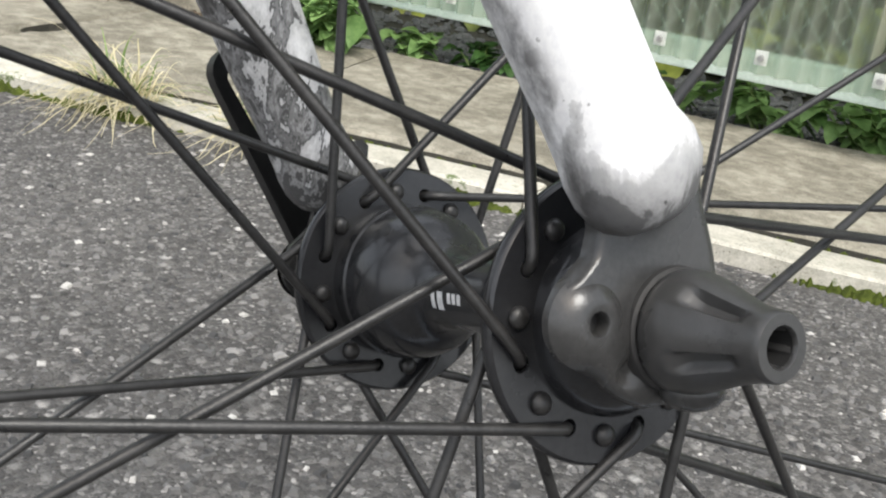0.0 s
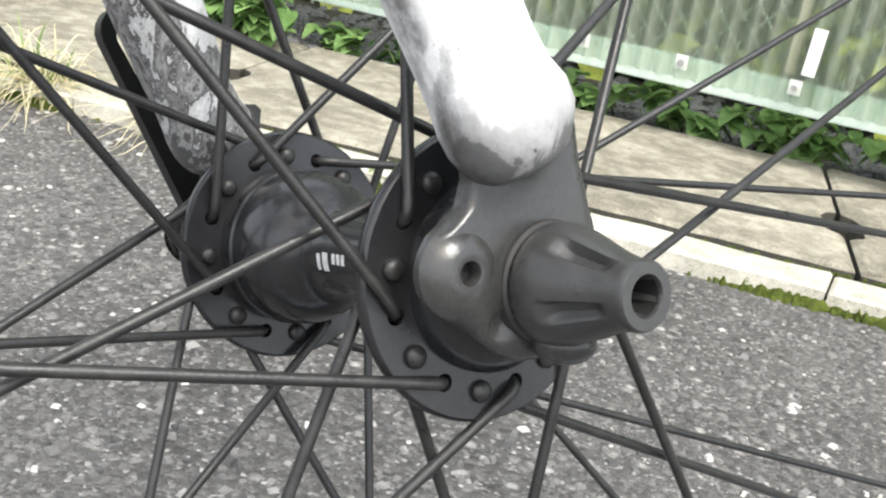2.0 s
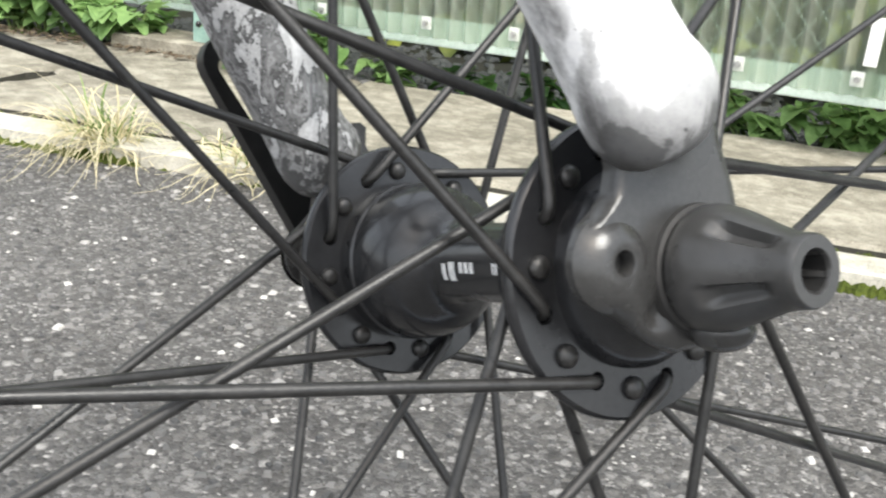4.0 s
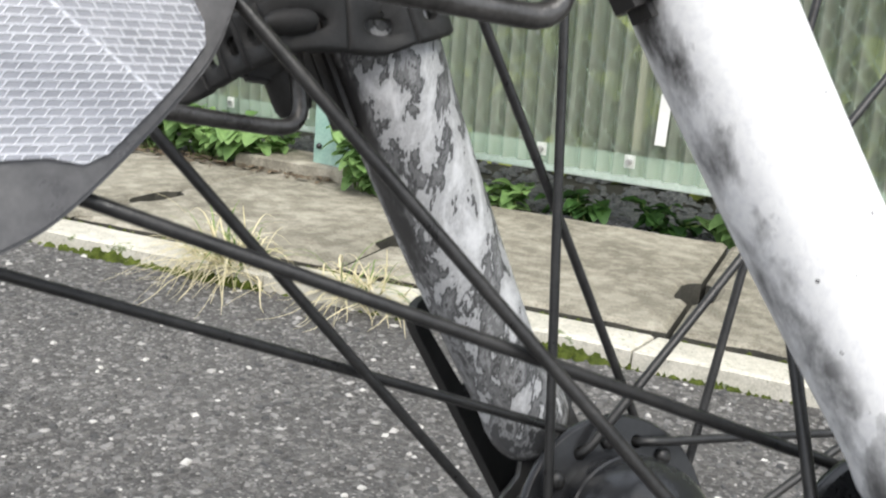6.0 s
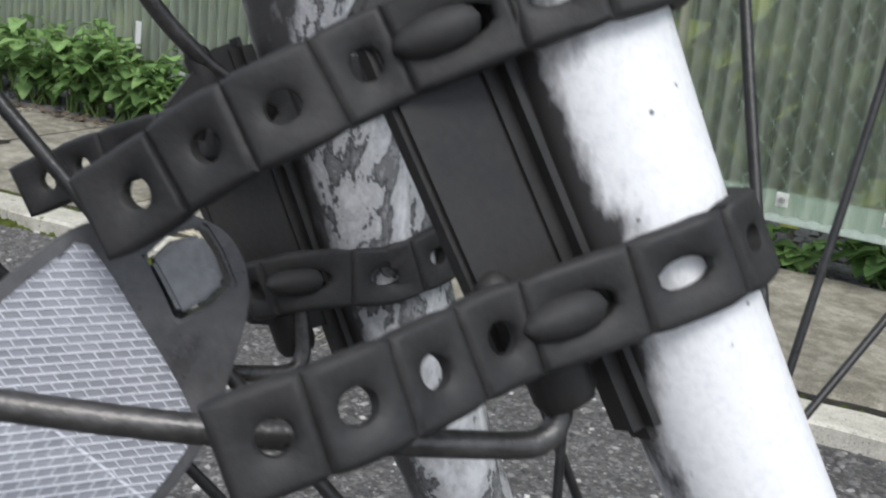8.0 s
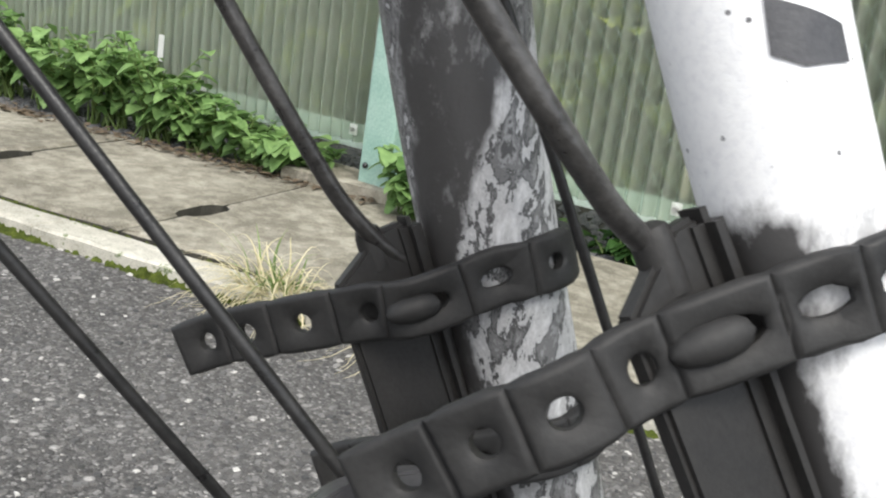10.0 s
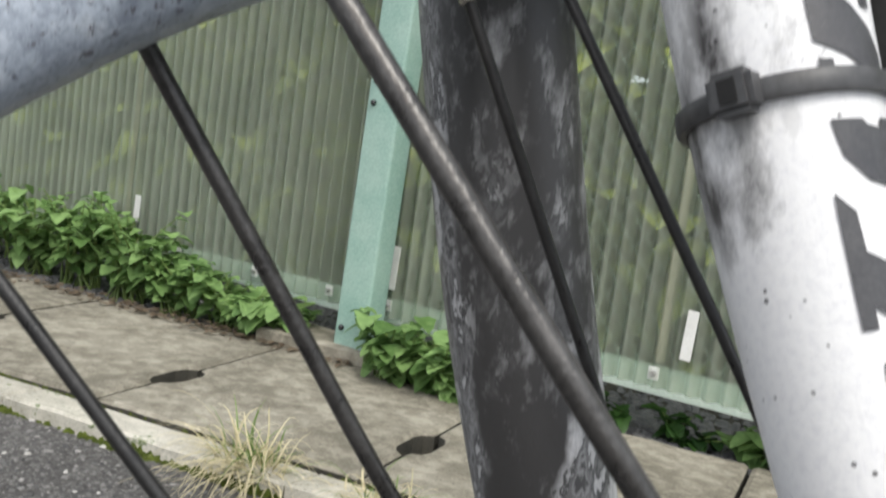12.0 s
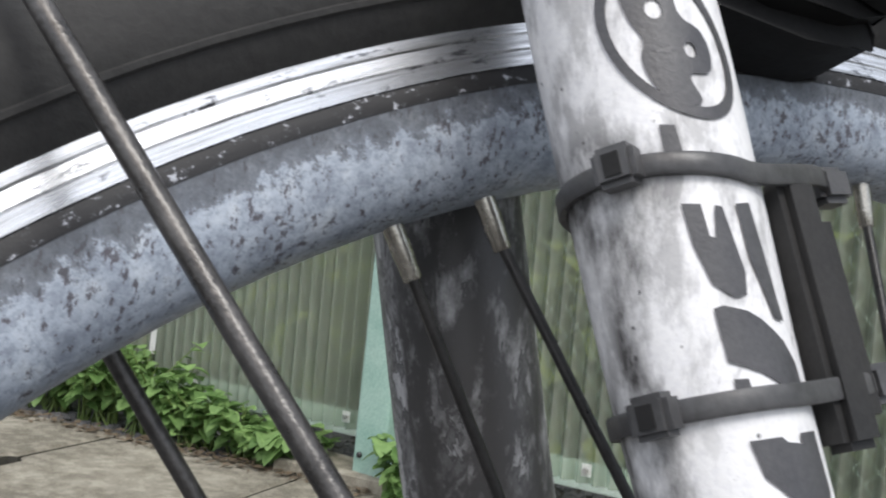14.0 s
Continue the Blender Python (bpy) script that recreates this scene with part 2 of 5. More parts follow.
def asphalt_mat():
    m, t, b = material("worn_asphalt", 0.85, 0.0, 0.3)
    co = coords(t)
    v = add(t, "ShaderNodeTexVoronoi", Scale=92.0)
    v2 = add(t, "ShaderNodeTexVoronoi", Scale=330.0)
    for n in (v, v2):
        t.links.new(co, n.inputs["Vector"])
    hue = t.nodes.new("ShaderNodeSeparateColor")
    t.links.new(v.outputs["Color"], hue.inputs[0])
    hue2 = t.nodes.new("ShaderNodeSeparateColor")
    t.links.new(v2.outputs["Color"], hue2.inputs[0])
    stone = ramp(t, hue.outputs[0], [(0.0, (0.034, 0.032, 0.03)), (0.5, (0.092, 0.087, 0.082)), (0.85, (0.175, 0.166, 0.156)), (0.96, (0.29, 0.28, 0.265)), (1.0, (0.55, 0.53, 0.5))])
    small = ramp(t, hue2.outputs[0], [(0.0, (0.04, 0.038, 0.037)), (0.7, (0.11, 0.106, 0.1)), (0.95, (0.24, 0.23, 0.22)), (1.0, (0.5, 0.48, 0.45))])
    gap = ramp(t, v.outputs["Distance"], [(0.25, g(1)), (0.55, g(0))])
    c = mixc(t, gap, small, stone)
    big = noise_tex(t, co, 3.5, 4)
    c = mixc(t, 0.35, c, ramp(t, big, [(0.3, (0.05, 0.048, 0.047)), (0.7, (0.15, 0.145, 0.14))]))
    t.links.new(c, b.inputs["Base Color"])
    h = mixc(t, 0.4, ramp(t, v.outputs["Distance"], [(0.0, g(1)), (0.6, g(0))]), ramp(t, v2.outputs["Distance"], [(0.0, g(1)), (0.7, g(0))]))
    bump(t, b, h, 0.9, 0.004)
    return m


M_ASPHALT = asphalt_mat()


def concrete_mat(name, lo, hi, moss=0.0):
    m, t, b = material(name, 0.85, 0.0, 0.3)
    co = coords(t, "Object")
    a = noise_tex(t, co, 4.2, 7, 0.68)
    mid = noise_tex(t, co, 30, 7, 0.74)
    f = noise_tex(t, co, 420, 4, 0.7)
    c = ramp(t, a, [(0.38, [x * 0.6 for x in lo]), (0.47, lo), (0.58, hi)])
    c = mixc(t, 0.5, c, ramp(t, mid, [(0.38, [x * 0.5 for x in lo]), (0.48, lo), (0.58, hi)]))
    c = mixc(t, 0.35, c, ramp(t, f, [(0.3, [x * 0.4 for x in lo]), (0.7, [min(1, x * 1.2) for x in hi])]))
    pit = add(t, "ShaderNodeTexVoronoi", Scale=170.0)
    t.links.new(co, pit.inputs["Vector"])
    c = mixc(t, mixc(t, 1.0, ramp(t, pit.outputs["Distance"], [(0.1, g(0.9)), (0.2, g(0))]), ramp(t, mid, [(0.45, g(1)), (0.55, g(0))]), "MULTIPLY"), c, [x * 0.25 for x in lo])
    if moss:
        c = mixc(t, ramp(t, mid, [(moss, g(0)), (moss + 0.06, g(0.9))]), c, (0.075, 0.12, 0.02))
    t.links.new(c, b.inputs["Base Color"])
    bump(t, b, mixc(t, 0.5, f, mid), 0.6, 0.003)
    return m


M_SLAB = concrete_mat("weathered_concrete", (0.155, 0.14, 0.105), (0.44, 0.41, 0.335))
M_KERB = concrete_mat("pale_kerb_concrete", (0.42, 0.4, 0.33), (0.66, 0.63, 0.55), 0.6)
M_MOSS = simple("soft_moss", (0.035, 0.048, 0.012), (0.12, 0.15, 0.03), 90, 0.95, fine=700, bump_amt=0.8, bump_dist=0.003, spec=0.1)
M_GRAVEL = simple("dark_gravel", (0.075, 0.076, 0.08), (0.2, 0.2, 0.2), 55, 0.85, fine=300)
M_SOIL = simple("dark_soil", (0.03, 0.03, 0.024), (0.075, 0.07, 0.055), 25, 0.9, fine=250, bump_amt=0.6, bump_dist=0.004)
# near black for the shade of the deep channel
M_BED = simple("channel_shade_black", (0.006, 0.006, 0.005), (0.016, 0.015, 0.012), 30, 0.9, fine=250)
M_PEBBLE = bpy.data.materials.new("mixed_chippings")
M_PEBBLE.use_nodes = True
_t = M_PEBBLE.node_tree
_geo = _t.nodes.new("ShaderNodeNewGeometry")
_t.links.new(ramp(_t, _geo.outputs["Random Per Island"], [(0.0, (0.05, 0.05, 0.05)), (0.45, (0.12, 0.117, 0.113)), (0.88, (0.18, 0.174, 0.167)), (0.975, (0.27, 0.262, 0.25)), (1.0, (0.5, 0.48, 0.45))]), _t.nodes["Principled BSDF"].inputs["Base Color"])
_t.nodes["Principled BSDF"].inputs["Roughness"].default_value = 0.8


def leaf_mat(name, lo, hi, drift=90, share=0.3):
    m, t, b = material(name, 0.5, 0.0, 0.4)
    geo = t.nodes.new("ShaderNodeNewGeometry")
    co = coords(t)
    c = ramp(t, geo.outputs["Random Per Island"], [(0.0, lo), (0.7, hi), (1.0, [min(1, x * 1.25) for x in hi])])
    c = mixc(t, share, c, ramp(t, noise_tex(t, co, drift, 4), [(0.42, lo), (0.62, hi)]))
    t.links.new(c, b.inputs["Base Color"])
    tr = t.nodes.new("ShaderNodeBsdfTranslucent")
    t.links.new(c, tr.inputs[0])
    mx = t.nodes.new("ShaderNodeMixShader")
    mx.inputs[0].default_value = 0.3
    t.links.new(b.outputs[0], mx.inputs[1])
    t.links.new(tr.outputs[0], mx.inputs[2])
    t.links.new(mx.outputs[0], t.nodes["Material Output"].inputs[0])
    return m


M_LEAF = leaf_mat("weed_leaf", (0.09, 0.18, 0.045), (0.27, 0.42, 0.15))
M_LEAF_DARK = leaf_mat("dark_weed_leaf", (0.02, 0.055, 0.014), (0.06, 0.14, 0.03))
M_HEDGE = leaf_mat("bush_leaf", (0.035, 0.065, 0.02), (0.6, 0.64, 0.13), 5.0, 0.8)
M_DRY = leaf_mat("dry_grass", (0.45, 0.4, 0.23), (0.72, 0.65, 0.44))
M_GRASS = leaf_mat("green_grass", (0.09, 0.15, 0.035), (0.2, 0.3, 0.08))


def sheet_mat():
    """Weathered translucent plastic: scattering with some see-through."""
    m, t, b = material("translucent_sheet", 0.25)
    co = coords(t)
    a = noise_tex(t, co, 5, 5)
    c = ramp(t, a, [(0.3, (0.5, 0.53, 0.45)), (0.7, (0.66, 0.68, 0.59))])
    t.links.new(c, b.inputs["Base Color"])
    tl = t.nodes.new("ShaderNodeBsdfTranslucent")
    t.links.new(c, tl.inputs[0])
    tp = t.nodes.new("ShaderNodeBsdfTransparent")
    tp.inputs[0].default_value = (0.88, 0.95, 0.91, 1)
    m1 = t.nodes.new("ShaderNodeMixShader")
    m1.inputs[0].default_value = 0.35
    t.links.new(b.outputs[0], m1.inputs[1])
    t.links.new(tl.outputs[0], m1.inputs[2])
    m2 = t.nodes.new("ShaderNodeMixShader")
    m2.inputs[0].default_value = 0.56
    t.links.new(m1.outputs[0], m2.inputs[1])
    t.links.new(tp.outputs[0], m2.inputs[2])
    t.links.new(m2.outputs[0], t.nodes["Material Output"].inputs[0])
    return m


M_SHEET = sheet_mat()


def reflector_mat():
    """Clear moulded prisms over a silvery back: rows of small facets as relief."""
    m, t, b = material("clear_prism_plastic", 0.28, 0.1)
    co = coords(t)
    mp = t.nodes.new("ShaderNodeMapping")
    mp.inputs["Rotation"].default_value = (0, radians(8), 0)
    t.links.new(co, mp.inputs[0])
    br = t.nodes.new("ShaderNodeTexBrick")
    br.inputs["Scale"].default_value = 1.0
    br.inputs["Mortar Size"].default_value = 0.00022
    br.inputs["Mortar Smooth"].default_value = 1.0
    br.inputs["Brick Width"].default_value = 0.0019
    br.inputs["Row Height"].default_value = 0.00105
    br.inputs["Color1"].default_value = (0.19, 0.2, 0.225, 1)
    br.inputs["Color2"].default_value = (0.27, 0.28, 0.315, 1)
    br.inputs["Mortar"].default_value = (0.8, 0.82, 0.88, 1)
    sw = t.nodes.new("ShaderNodeSeparateXYZ")
    cb = t.nodes.new("ShaderNodeCombineXYZ")
    t.links.new(mp.outputs[0], sw.inputs[0])

    def calc(op, p, q=0.0, s=0.0):
        n = t.nodes.new("ShaderNodeMath")
        n.operation = op
        for k, v in enumerate((p, q, s)):
            if isinstance(v, (int, float)):
                n.inputs[k].default_value = v
            else:
                t.links.new(v, n.inputs[k])
        return n.outputs[0]

    # two fields of prisms that lean opposite ways, meeting in a ridge
    flat = t.nodes.new("ShaderNodeSeparateXYZ")
    t.links.new(co, flat.inputs[0])
    side = calc("ADD", calc("MULTIPLY_ADD", flat.outputs[0], 0.72, flat.outputs[2]), 0.0152)
    lean = calc("MULTIPLY_ADD", calc("GREATER_THAN", side, 0.0), 1.35, -0.75)
    ridge = calc("LESS_THAN", calc("ABSOLUTE", side), 0.00022)
    t.links.new(calc("MULTIPLY_ADD", sw.outputs[2], lean, sw.outputs[0]), cb.inputs[0])
    t.links.new(sw.outputs[2], cb.inputs[1])
    t.links.new(cb.outputs[0], br.inputs["Vector"])
    dust = noise_tex(t, co, 120, 5)
    c = mixc(t, 0.25, mixc(t, ridge, br.outputs["Color"], (0.7, 0.72, 0.78)), ramp(t, dust, [(0.3, (0.25, 0.25, 0.265)), (0.7, (0.5, 0.5, 0.52))]))
    t.links.new(c, b.inputs["Base Color"])
    bump(t, b, br.outputs["Fac"], 0.5, 0.0006)
    return m


M_REFL = reflector_mat()
M_REFLBODY = simple("dull_clear_plastic", (0.042, 0.041, 0.042), (0.09, 0.088, 0.09), 150, 0.33)
M_REFLKNOB = simple("milky_clear_plastic", (0.12, 0.125, 0.13), (0.26, 0.265, 0.27), 150, 0.3)


# ---- building helpers ----
def cm(x, y, z):
    return Vector((x, y, z)) / 100


def part(name, bm, mat, parent=None, label="", smooth=True):
    """Links a bmesh as one mesh object, under a thing or a part if one is given."""
    me = bpy.data.meshes.new(name)
    bmesh.ops.recalc_face_normals(bm, faces=bm.faces)
    bm.to_mesh(me)
    bm.free()
    if smooth:
        me.shade_smooth()
        me.set_sharp_from_angle(angle=radians(42))
    me.materials.append(mat)
    ob = new(name, me)
    if parent:
        ob.parent = parent
    if label:
        ob["label"] = label
    return ob


def thing(name, label, category, m=None, group="", kind=""):
    ob = new(name)
    ob.empty_display_size = 0.05
    if m is not None:
        ob.matrix_world = m
    return tagged(ob, label, category, group, kind)


def frames_along(pts):
    """Tangents and a pair of side vectors that do not twist, for a polyline."""
    pts = [Vector(p) for p in pts]
    out, side = [], None
    for i, p in enumerate(pts):
        d = (pts[min(i + 1, len(pts) - 1)] - pts[max(i - 1, 0)]).normalized()
        if side is None:
            side = d.cross(Vector((0, 1, 0.01))).normalized()
        side = (side - d * side.dot(d)).normalized()
        out.append((p, d, side, d.cross(side)))
    return out


def tube(bm, pts, radii, seg=12, caps=True):
    if isinstance(radii, (int, float)):
        radii = [radii] * len(pts)
    rings = []
    for (p, d, a, b), r in zip(frames_along(pts), radii):
        rings.append([bm.verts.new(p + (a * math.cos(k * 2 * math.pi / seg) + b * math.sin(k * 2 * math.pi / seg)) * r) for k in range(seg)])
    for r0, r1 in zip(rings, rings[1:]):
        for k in range(seg):
            bm.faces.new((r0[k], r0[(k + 1) % seg], r1[(k + 1) % seg], r1[k]))
    if caps:
        bm.faces.new(rings[0][::-1])
        bm.faces.new(rings[-1])
    return bm


def bend(pts, n=6, cut=0.35):
    """Rounds the corners of a polyline."""
    pts = [Vector(p) for p in pts]
    out = [pts[0]]
    for a, b, c in zip(pts, pts[1:], pts[2:]):
        k = min((a - b).length, (c - b).length) * cut
        p, q = b + (a - b).normalized() * k, b + (c - b).normalized() * k
        out += [p.lerp(b, s).lerp(b.lerp(q, s), s) for s in [i / n for i in range(n + 1)]]
    return out + [pts[-1]]


def lathe(bm, profile, seg=48, axis="Y", lobes=None):
    """Turns (radius, height) pairs round the y axis, in centimetres."""
    rings = []
    for r, h in profile:
        ring = []
        for k in range(seg):
            a = 2 * math.pi * k / seg
            rr = r * (lobes(a, h) if lobes else 1)
            ring.append(bm.verts.new(cm(rr * math.cos(a), h, rr * math.sin(a))))
        rings.append(ring)
    for r0, r1 in zip(rings, rings[1:]):
        for k in range(seg):
            bm.faces.new((r0[k], r0[(k + 1) % seg], r1[(k + 1) % seg], r1[k]))
    return rings


def plate(bm, outline, holes=(), y0=0.0, y1=0.1, place=lambda u, v, w: cm(u, w, v), bevel=0.0):
    """A flat outline with holes, given thickness from y0 to y1 (centimetres)."""
    loops = [outline, *holes]
    flat = bmesh.new()
    for lp in loops:
        vs = [flat.verts.new((u, v, 0)) for u, v in lp]
        for a, b in zip(vs, vs[1:] + vs[:1]):
            flat.edges.new((a, b))
    bmesh.ops.triangle_fill(flat, use_beauty=True, edges=flat.edges[:])
    flat.verts.index_update()
    for w, flip in ((y0, False), (y1, True)):
        vs = [bm.verts.new(place(v.co.x, v.co.y, w)) for v in flat.verts]
        for f in flat.faces:
            q = [vs[v.index] for v in f.verts]
            bm.faces.new(q[::-1] if flip else q)
    flat.free()
    for lp in loops:
        a = [bm.verts.new(place(u, v, y0)) for u, v in lp]
        b = [bm.verts.new(place(u, v, y1)) for u, v in lp]
        for k in range(len(lp)):
            j = (k + 1) % len(lp)
            bm.faces.new((a[k], a[j], b[j], b[k]))
    bmesh.ops.remove_doubles(bm, verts=bm.verts[:], dist=1e-6)
    if bevel:
        sharp = [e for e in bm.edges if len(e.link_faces) == 2 and e.calc_face_angle(0) > 0.9]
        bmesh.ops.bevel(bm, geom=sharp, offset=bevel / 100, segments=2, affect="EDGES", clamp_overlap=True)
    return bm


def ease(x):
    x = min(1.0, max(0.0, x))
    return x * x * (3 - 2 * x)


def arc(cx, cy, r, a0, a1, n, ry=None):
    return [(cx + r * math.cos(radians(a0 + (a1 - a0) * k / n)), cy + (ry or r) * math.sin(radians(a0 + (a1 - a0) * k / n))) for k in range(n + (0 if abs(a1 - a0) == 360 else 1))]


def box(bm, size, m, bevel=0.0):
    r = bmesh.ops.create_cube(bm, size=1, matrix=m @ Matrix.Diagonal((*size, 1)))
    if bevel:
        es = list({e for v in r["verts"] for e in v.link_edges})
        bmesh.ops.bevel(bm, geom=es, offset=bevel, segments=2, affect="EDGES", clamp_overlap=True)
    return bm


# ---- ground, gutter covers and fence ----
EDGE, SLOPE = 0.955, 0.19          # near edge of the kerb strip: y = EDGE + SLOPE * x
KTOP, STOP = 0.022, 0.027


def edge_y(x, off=0.0):
    return EDGE + SLOPE * x + off


def ground_plane():
    """Asphalt to the horizon; the strip below the gutter covers is open."""
    bm = bmesh.new()
    xs = [-60, -12, -5, -3, -2, -1, 0, 1, 2, 3, 5, 12, 60]
    for ya, yb in ((lambda x: -80, lambda x: edge_y(x, 0.04)), (lambda x: edge_y(x, 0.57), lambda x: 80)):
        rows = [[bm.verts.new((x, ya(x) + (yb(x) - ya(x)) * k / 6, 0)) for k in range(7)] for x in xs]
        for p, q in zip(rows, rows[1:]):
            for k in range(6):
                bm.faces.new((p[k], q[k], q[k + 1], p[k + 1]))
    for xa, xb in ((-60, -3.8), (2.12, 60)):
        bm.faces.new([bm.verts.new((x, edge_y(x, o), 0)) for x, o in ((xa, 0.04), (xb, 0.04), (xb, 0.57), (xa, 0.57))])
    return tagged(part("ground", bm, M_ASPHALT), "worn dark grey asphalt with pale stone chippings", "road", kind="structure")


ground_plane()
rng = random.Random(5)


JOINTS = [-3.91, -3.47, -3.03, -2.59, -2.15, -1.71, -1.29, -0.83, -0.36, 0.06, 0.47, 0.90, 1.33, 1.76, 2.2]
DEEP = 0.53                        # depth of a gutter cover, square to the kerb
ALONG = Vector((1, SLOPE)).normalized()
ACROSS = Vector((-ALONG.y, ALONG.x))
COVERS = [-3.813 + 0.433 * k for k in range(15)]      # where the joints meet the kerb


def cover_pt(x, d, shift=0.0):
    """A point d metres behind the kerb's back edge, on the joint that starts at x."""
    p = Vector((x, edge_y(x, 0.082))) + ACROSS * d + ALONG * shift
    return (p.x, p.y)


def back_y(x):
    return edge_y(x, 0.082 + DEEP / ACROSS.y)


kerb = thing("kerb", "pale mossy concrete kerb strip along the asphalt", "kerb", kind="structure")
paving = thing("pavement", "weathered concrete gutter covers with hand holes", "pavement", kind="structure")


def rough_edge(p, q, n, amp):
    """Points from p to q with small chips off the straight line."""
    p, q = Vector(p), Vector(q)
    d = (q - p).normalized()
    s = Vector((-d.y, d.x))
    return [tuple(p.lerp(q, k / n) + (s * rng.uniform(-amp, amp) if 0 < k < n else Vector((0, 0)))) for k in range(n + 1)]


def prism(bm, loop, z0, z1, worn=0.005, caked=0):
    """A block with a chipped outline; the top edge is worn round."""
    top = [bm.verts.new((x, y, z1 - 0.6 * worn)) for x, y in loop]
    low = [bm.verts.new((x, y, z0)) for x, y in loop]
    ins = []
    m = len(loop)
    for k, (x, y) in enumerate(loop):
        e = Vector(loop[(k + 1) % m]) - Vector(loop[k - 1])
        v = Vector((-e.y, e.x)).normalized() * worn
        ins.append(bm.verts.new((x + v.x, y + v.y, z1 + rng.uniform(-0.0006, 0.0006))))
    n = len(loop)
    for k in range(n):
        j = (k + 1) % n
        bm.faces.new((low[k], low[j], top[j], top[k])).material_index = caked
        bm.faces.new((top[k], top[j], ins[j], ins[k]))
    f = bm.faces.new(ins)
    bmesh.ops.triangulate(bm, faces=[f])
    return bm


for a, b in zip(JOINTS, JOINTS[1:]):
    gap = 0.0014
    bm = bmesh.new()
    lp = rough_edge((a + gap, edge_y(a)), (b - gap, edge_y(b)), 10, 0.003) + rough_edge((b - gap, edge_y(b, 0.068)), (a + gap, edge_y(a, 0.068)), 8, 0.002)
    prism(bm, lp, -0.05, KTOP + rng.uniform(-0.002, 0.002))
    part("kerb_stone", bm, M_KERB, kerb, smooth=False)

# covers with half of a hand hole at each end
for a, b in zip(COVERS, COVERS[1:]):
    gap = 0.0035
    lp = rough_edge(cover_pt(a, 0, gap), cover_pt(b, 0, -gap), 14, 0.004)
    lp += [cover_pt(b, d, -q) for d, q in ((0.14, gap), (0.15, 0.018), (0.17, 0.026), (0.23, 0.026), (0.25, 0.018), (0.26, gap))]
    lp += rough_edge(cover_pt(b, DEEP, -gap), cover_pt(a, DEEP, gap), 8, 0.003)
    lp += [cover_pt(a, d, q) for d, q in ((0.26, gap), (0.25, 0.018), (0.23, 0.026), (0.17, 0.026), (0.15, 0.018), (0.14, gap))]
    bm = bmesh.new()
    prism(bm, lp, -0.05, STOP + rng.uniform(-0.003, 0.003), 0.008, 1)
    part("slab", bm, M_SLAB, paving, smooth=False).data.materials.append(M_SOIL)

# moss: a lumpy ribbon at the foot of the kerb and thin cushions in the seam behind it
bm = bmesh.new()
prev = None
for k in range(1250):
    x0 = -3.0 + 0.0036 * k
    thick = max(0.0, 0.5 + 0.35 * math.sin(x0 * 3.1 + 0.6) + 0.3 * math.sin(x0 * 11.3) + 0.2 * math.sin(x0 * 29.0 + 2) + rng.uniform(-0.25, 0.25) - 0.3 * ease((x0 + 0.6) / 0.4))
    wide, high = 0.004 + 0.02 * thick, 0.002 + 0.011 * thick
    row = []
    for j in range(8):
        q = j / 7
        bulge = high * math.sqrt(max(0.0, 1 - q * q)) * (1 + rng.uniform(-0.45, 0.45)) - 0.002 * (thick < 0.12)
        row.append(bm.verts.new((x0 + rng.uniform(-0.0012, 0.0012), edge_y(x0, 0.003 - wide * q * (1 + rng.uniform(-0.12, 0.12))), max(-0.001, bulge - 0.001 * q))))
    if prev:
        for j in range(7):
            bm.faces.new((prev[j], row[j], row[j + 1], prev[j + 1]))
    prev = row
for k in range(900):
    x0 = -3.0 + 0.005 * k
    if rng.random() < 0.1 + 0.5 * math.sin(x0 * 4.1 + 1) ** 2:
        w = rng.uniform(0.001, 0.0032)
        y1, x1 = rng.uniform(0.074, 0.08), x0 + rng.uniform(0.004, 0.012)
        tube(bm, [(x0, edge_y(x0, 0.077), KTOP - 0.004), ((x0 + x1) / 2, edge_y(x0, y1), KTOP - 0.002), (x1, edge_y(x1, 0.077), KTOP - 0.004)], [w * 0.5, w, w * 0.4], 6)
tagged(part("moss", bm, M_MOSS), "green moss creeping along the foot of the kerb", "moss", kind="stuff")

# channel below the covers, seen in the joints and hand holes; its depth shade is painted near black
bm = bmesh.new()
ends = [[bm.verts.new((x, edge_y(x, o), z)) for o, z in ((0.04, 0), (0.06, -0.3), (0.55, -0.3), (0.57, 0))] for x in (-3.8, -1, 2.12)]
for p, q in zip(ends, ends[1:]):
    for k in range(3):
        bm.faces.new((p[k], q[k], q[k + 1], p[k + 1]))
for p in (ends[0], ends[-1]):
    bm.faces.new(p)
tagged(part("gutter", bm, M_BED), "damp channel below the concrete gutter covers, its shade painted near black", "gutter", kind="structure")

# soil and gravel strip under and behind the fence
bm = bmesh.new()
for x0, x1 in ((-6, -1.5), (-1.5, -1), (-1, -0.5), (-0.5, 0.5), (0.5, 6)):
    bm.faces.new([bm.verts.new(p) for p in ((x0, back_y(x0) - 0.02, 0.006), (x1, back_y(x1) - 0.02, 0.006), (x1, 9, 0.006), (x0, 9, 0.006))])
tagged(part("soil", bm, M_SOIL), "dark damp soil behind the gutter covers", "soil", kind="structure")


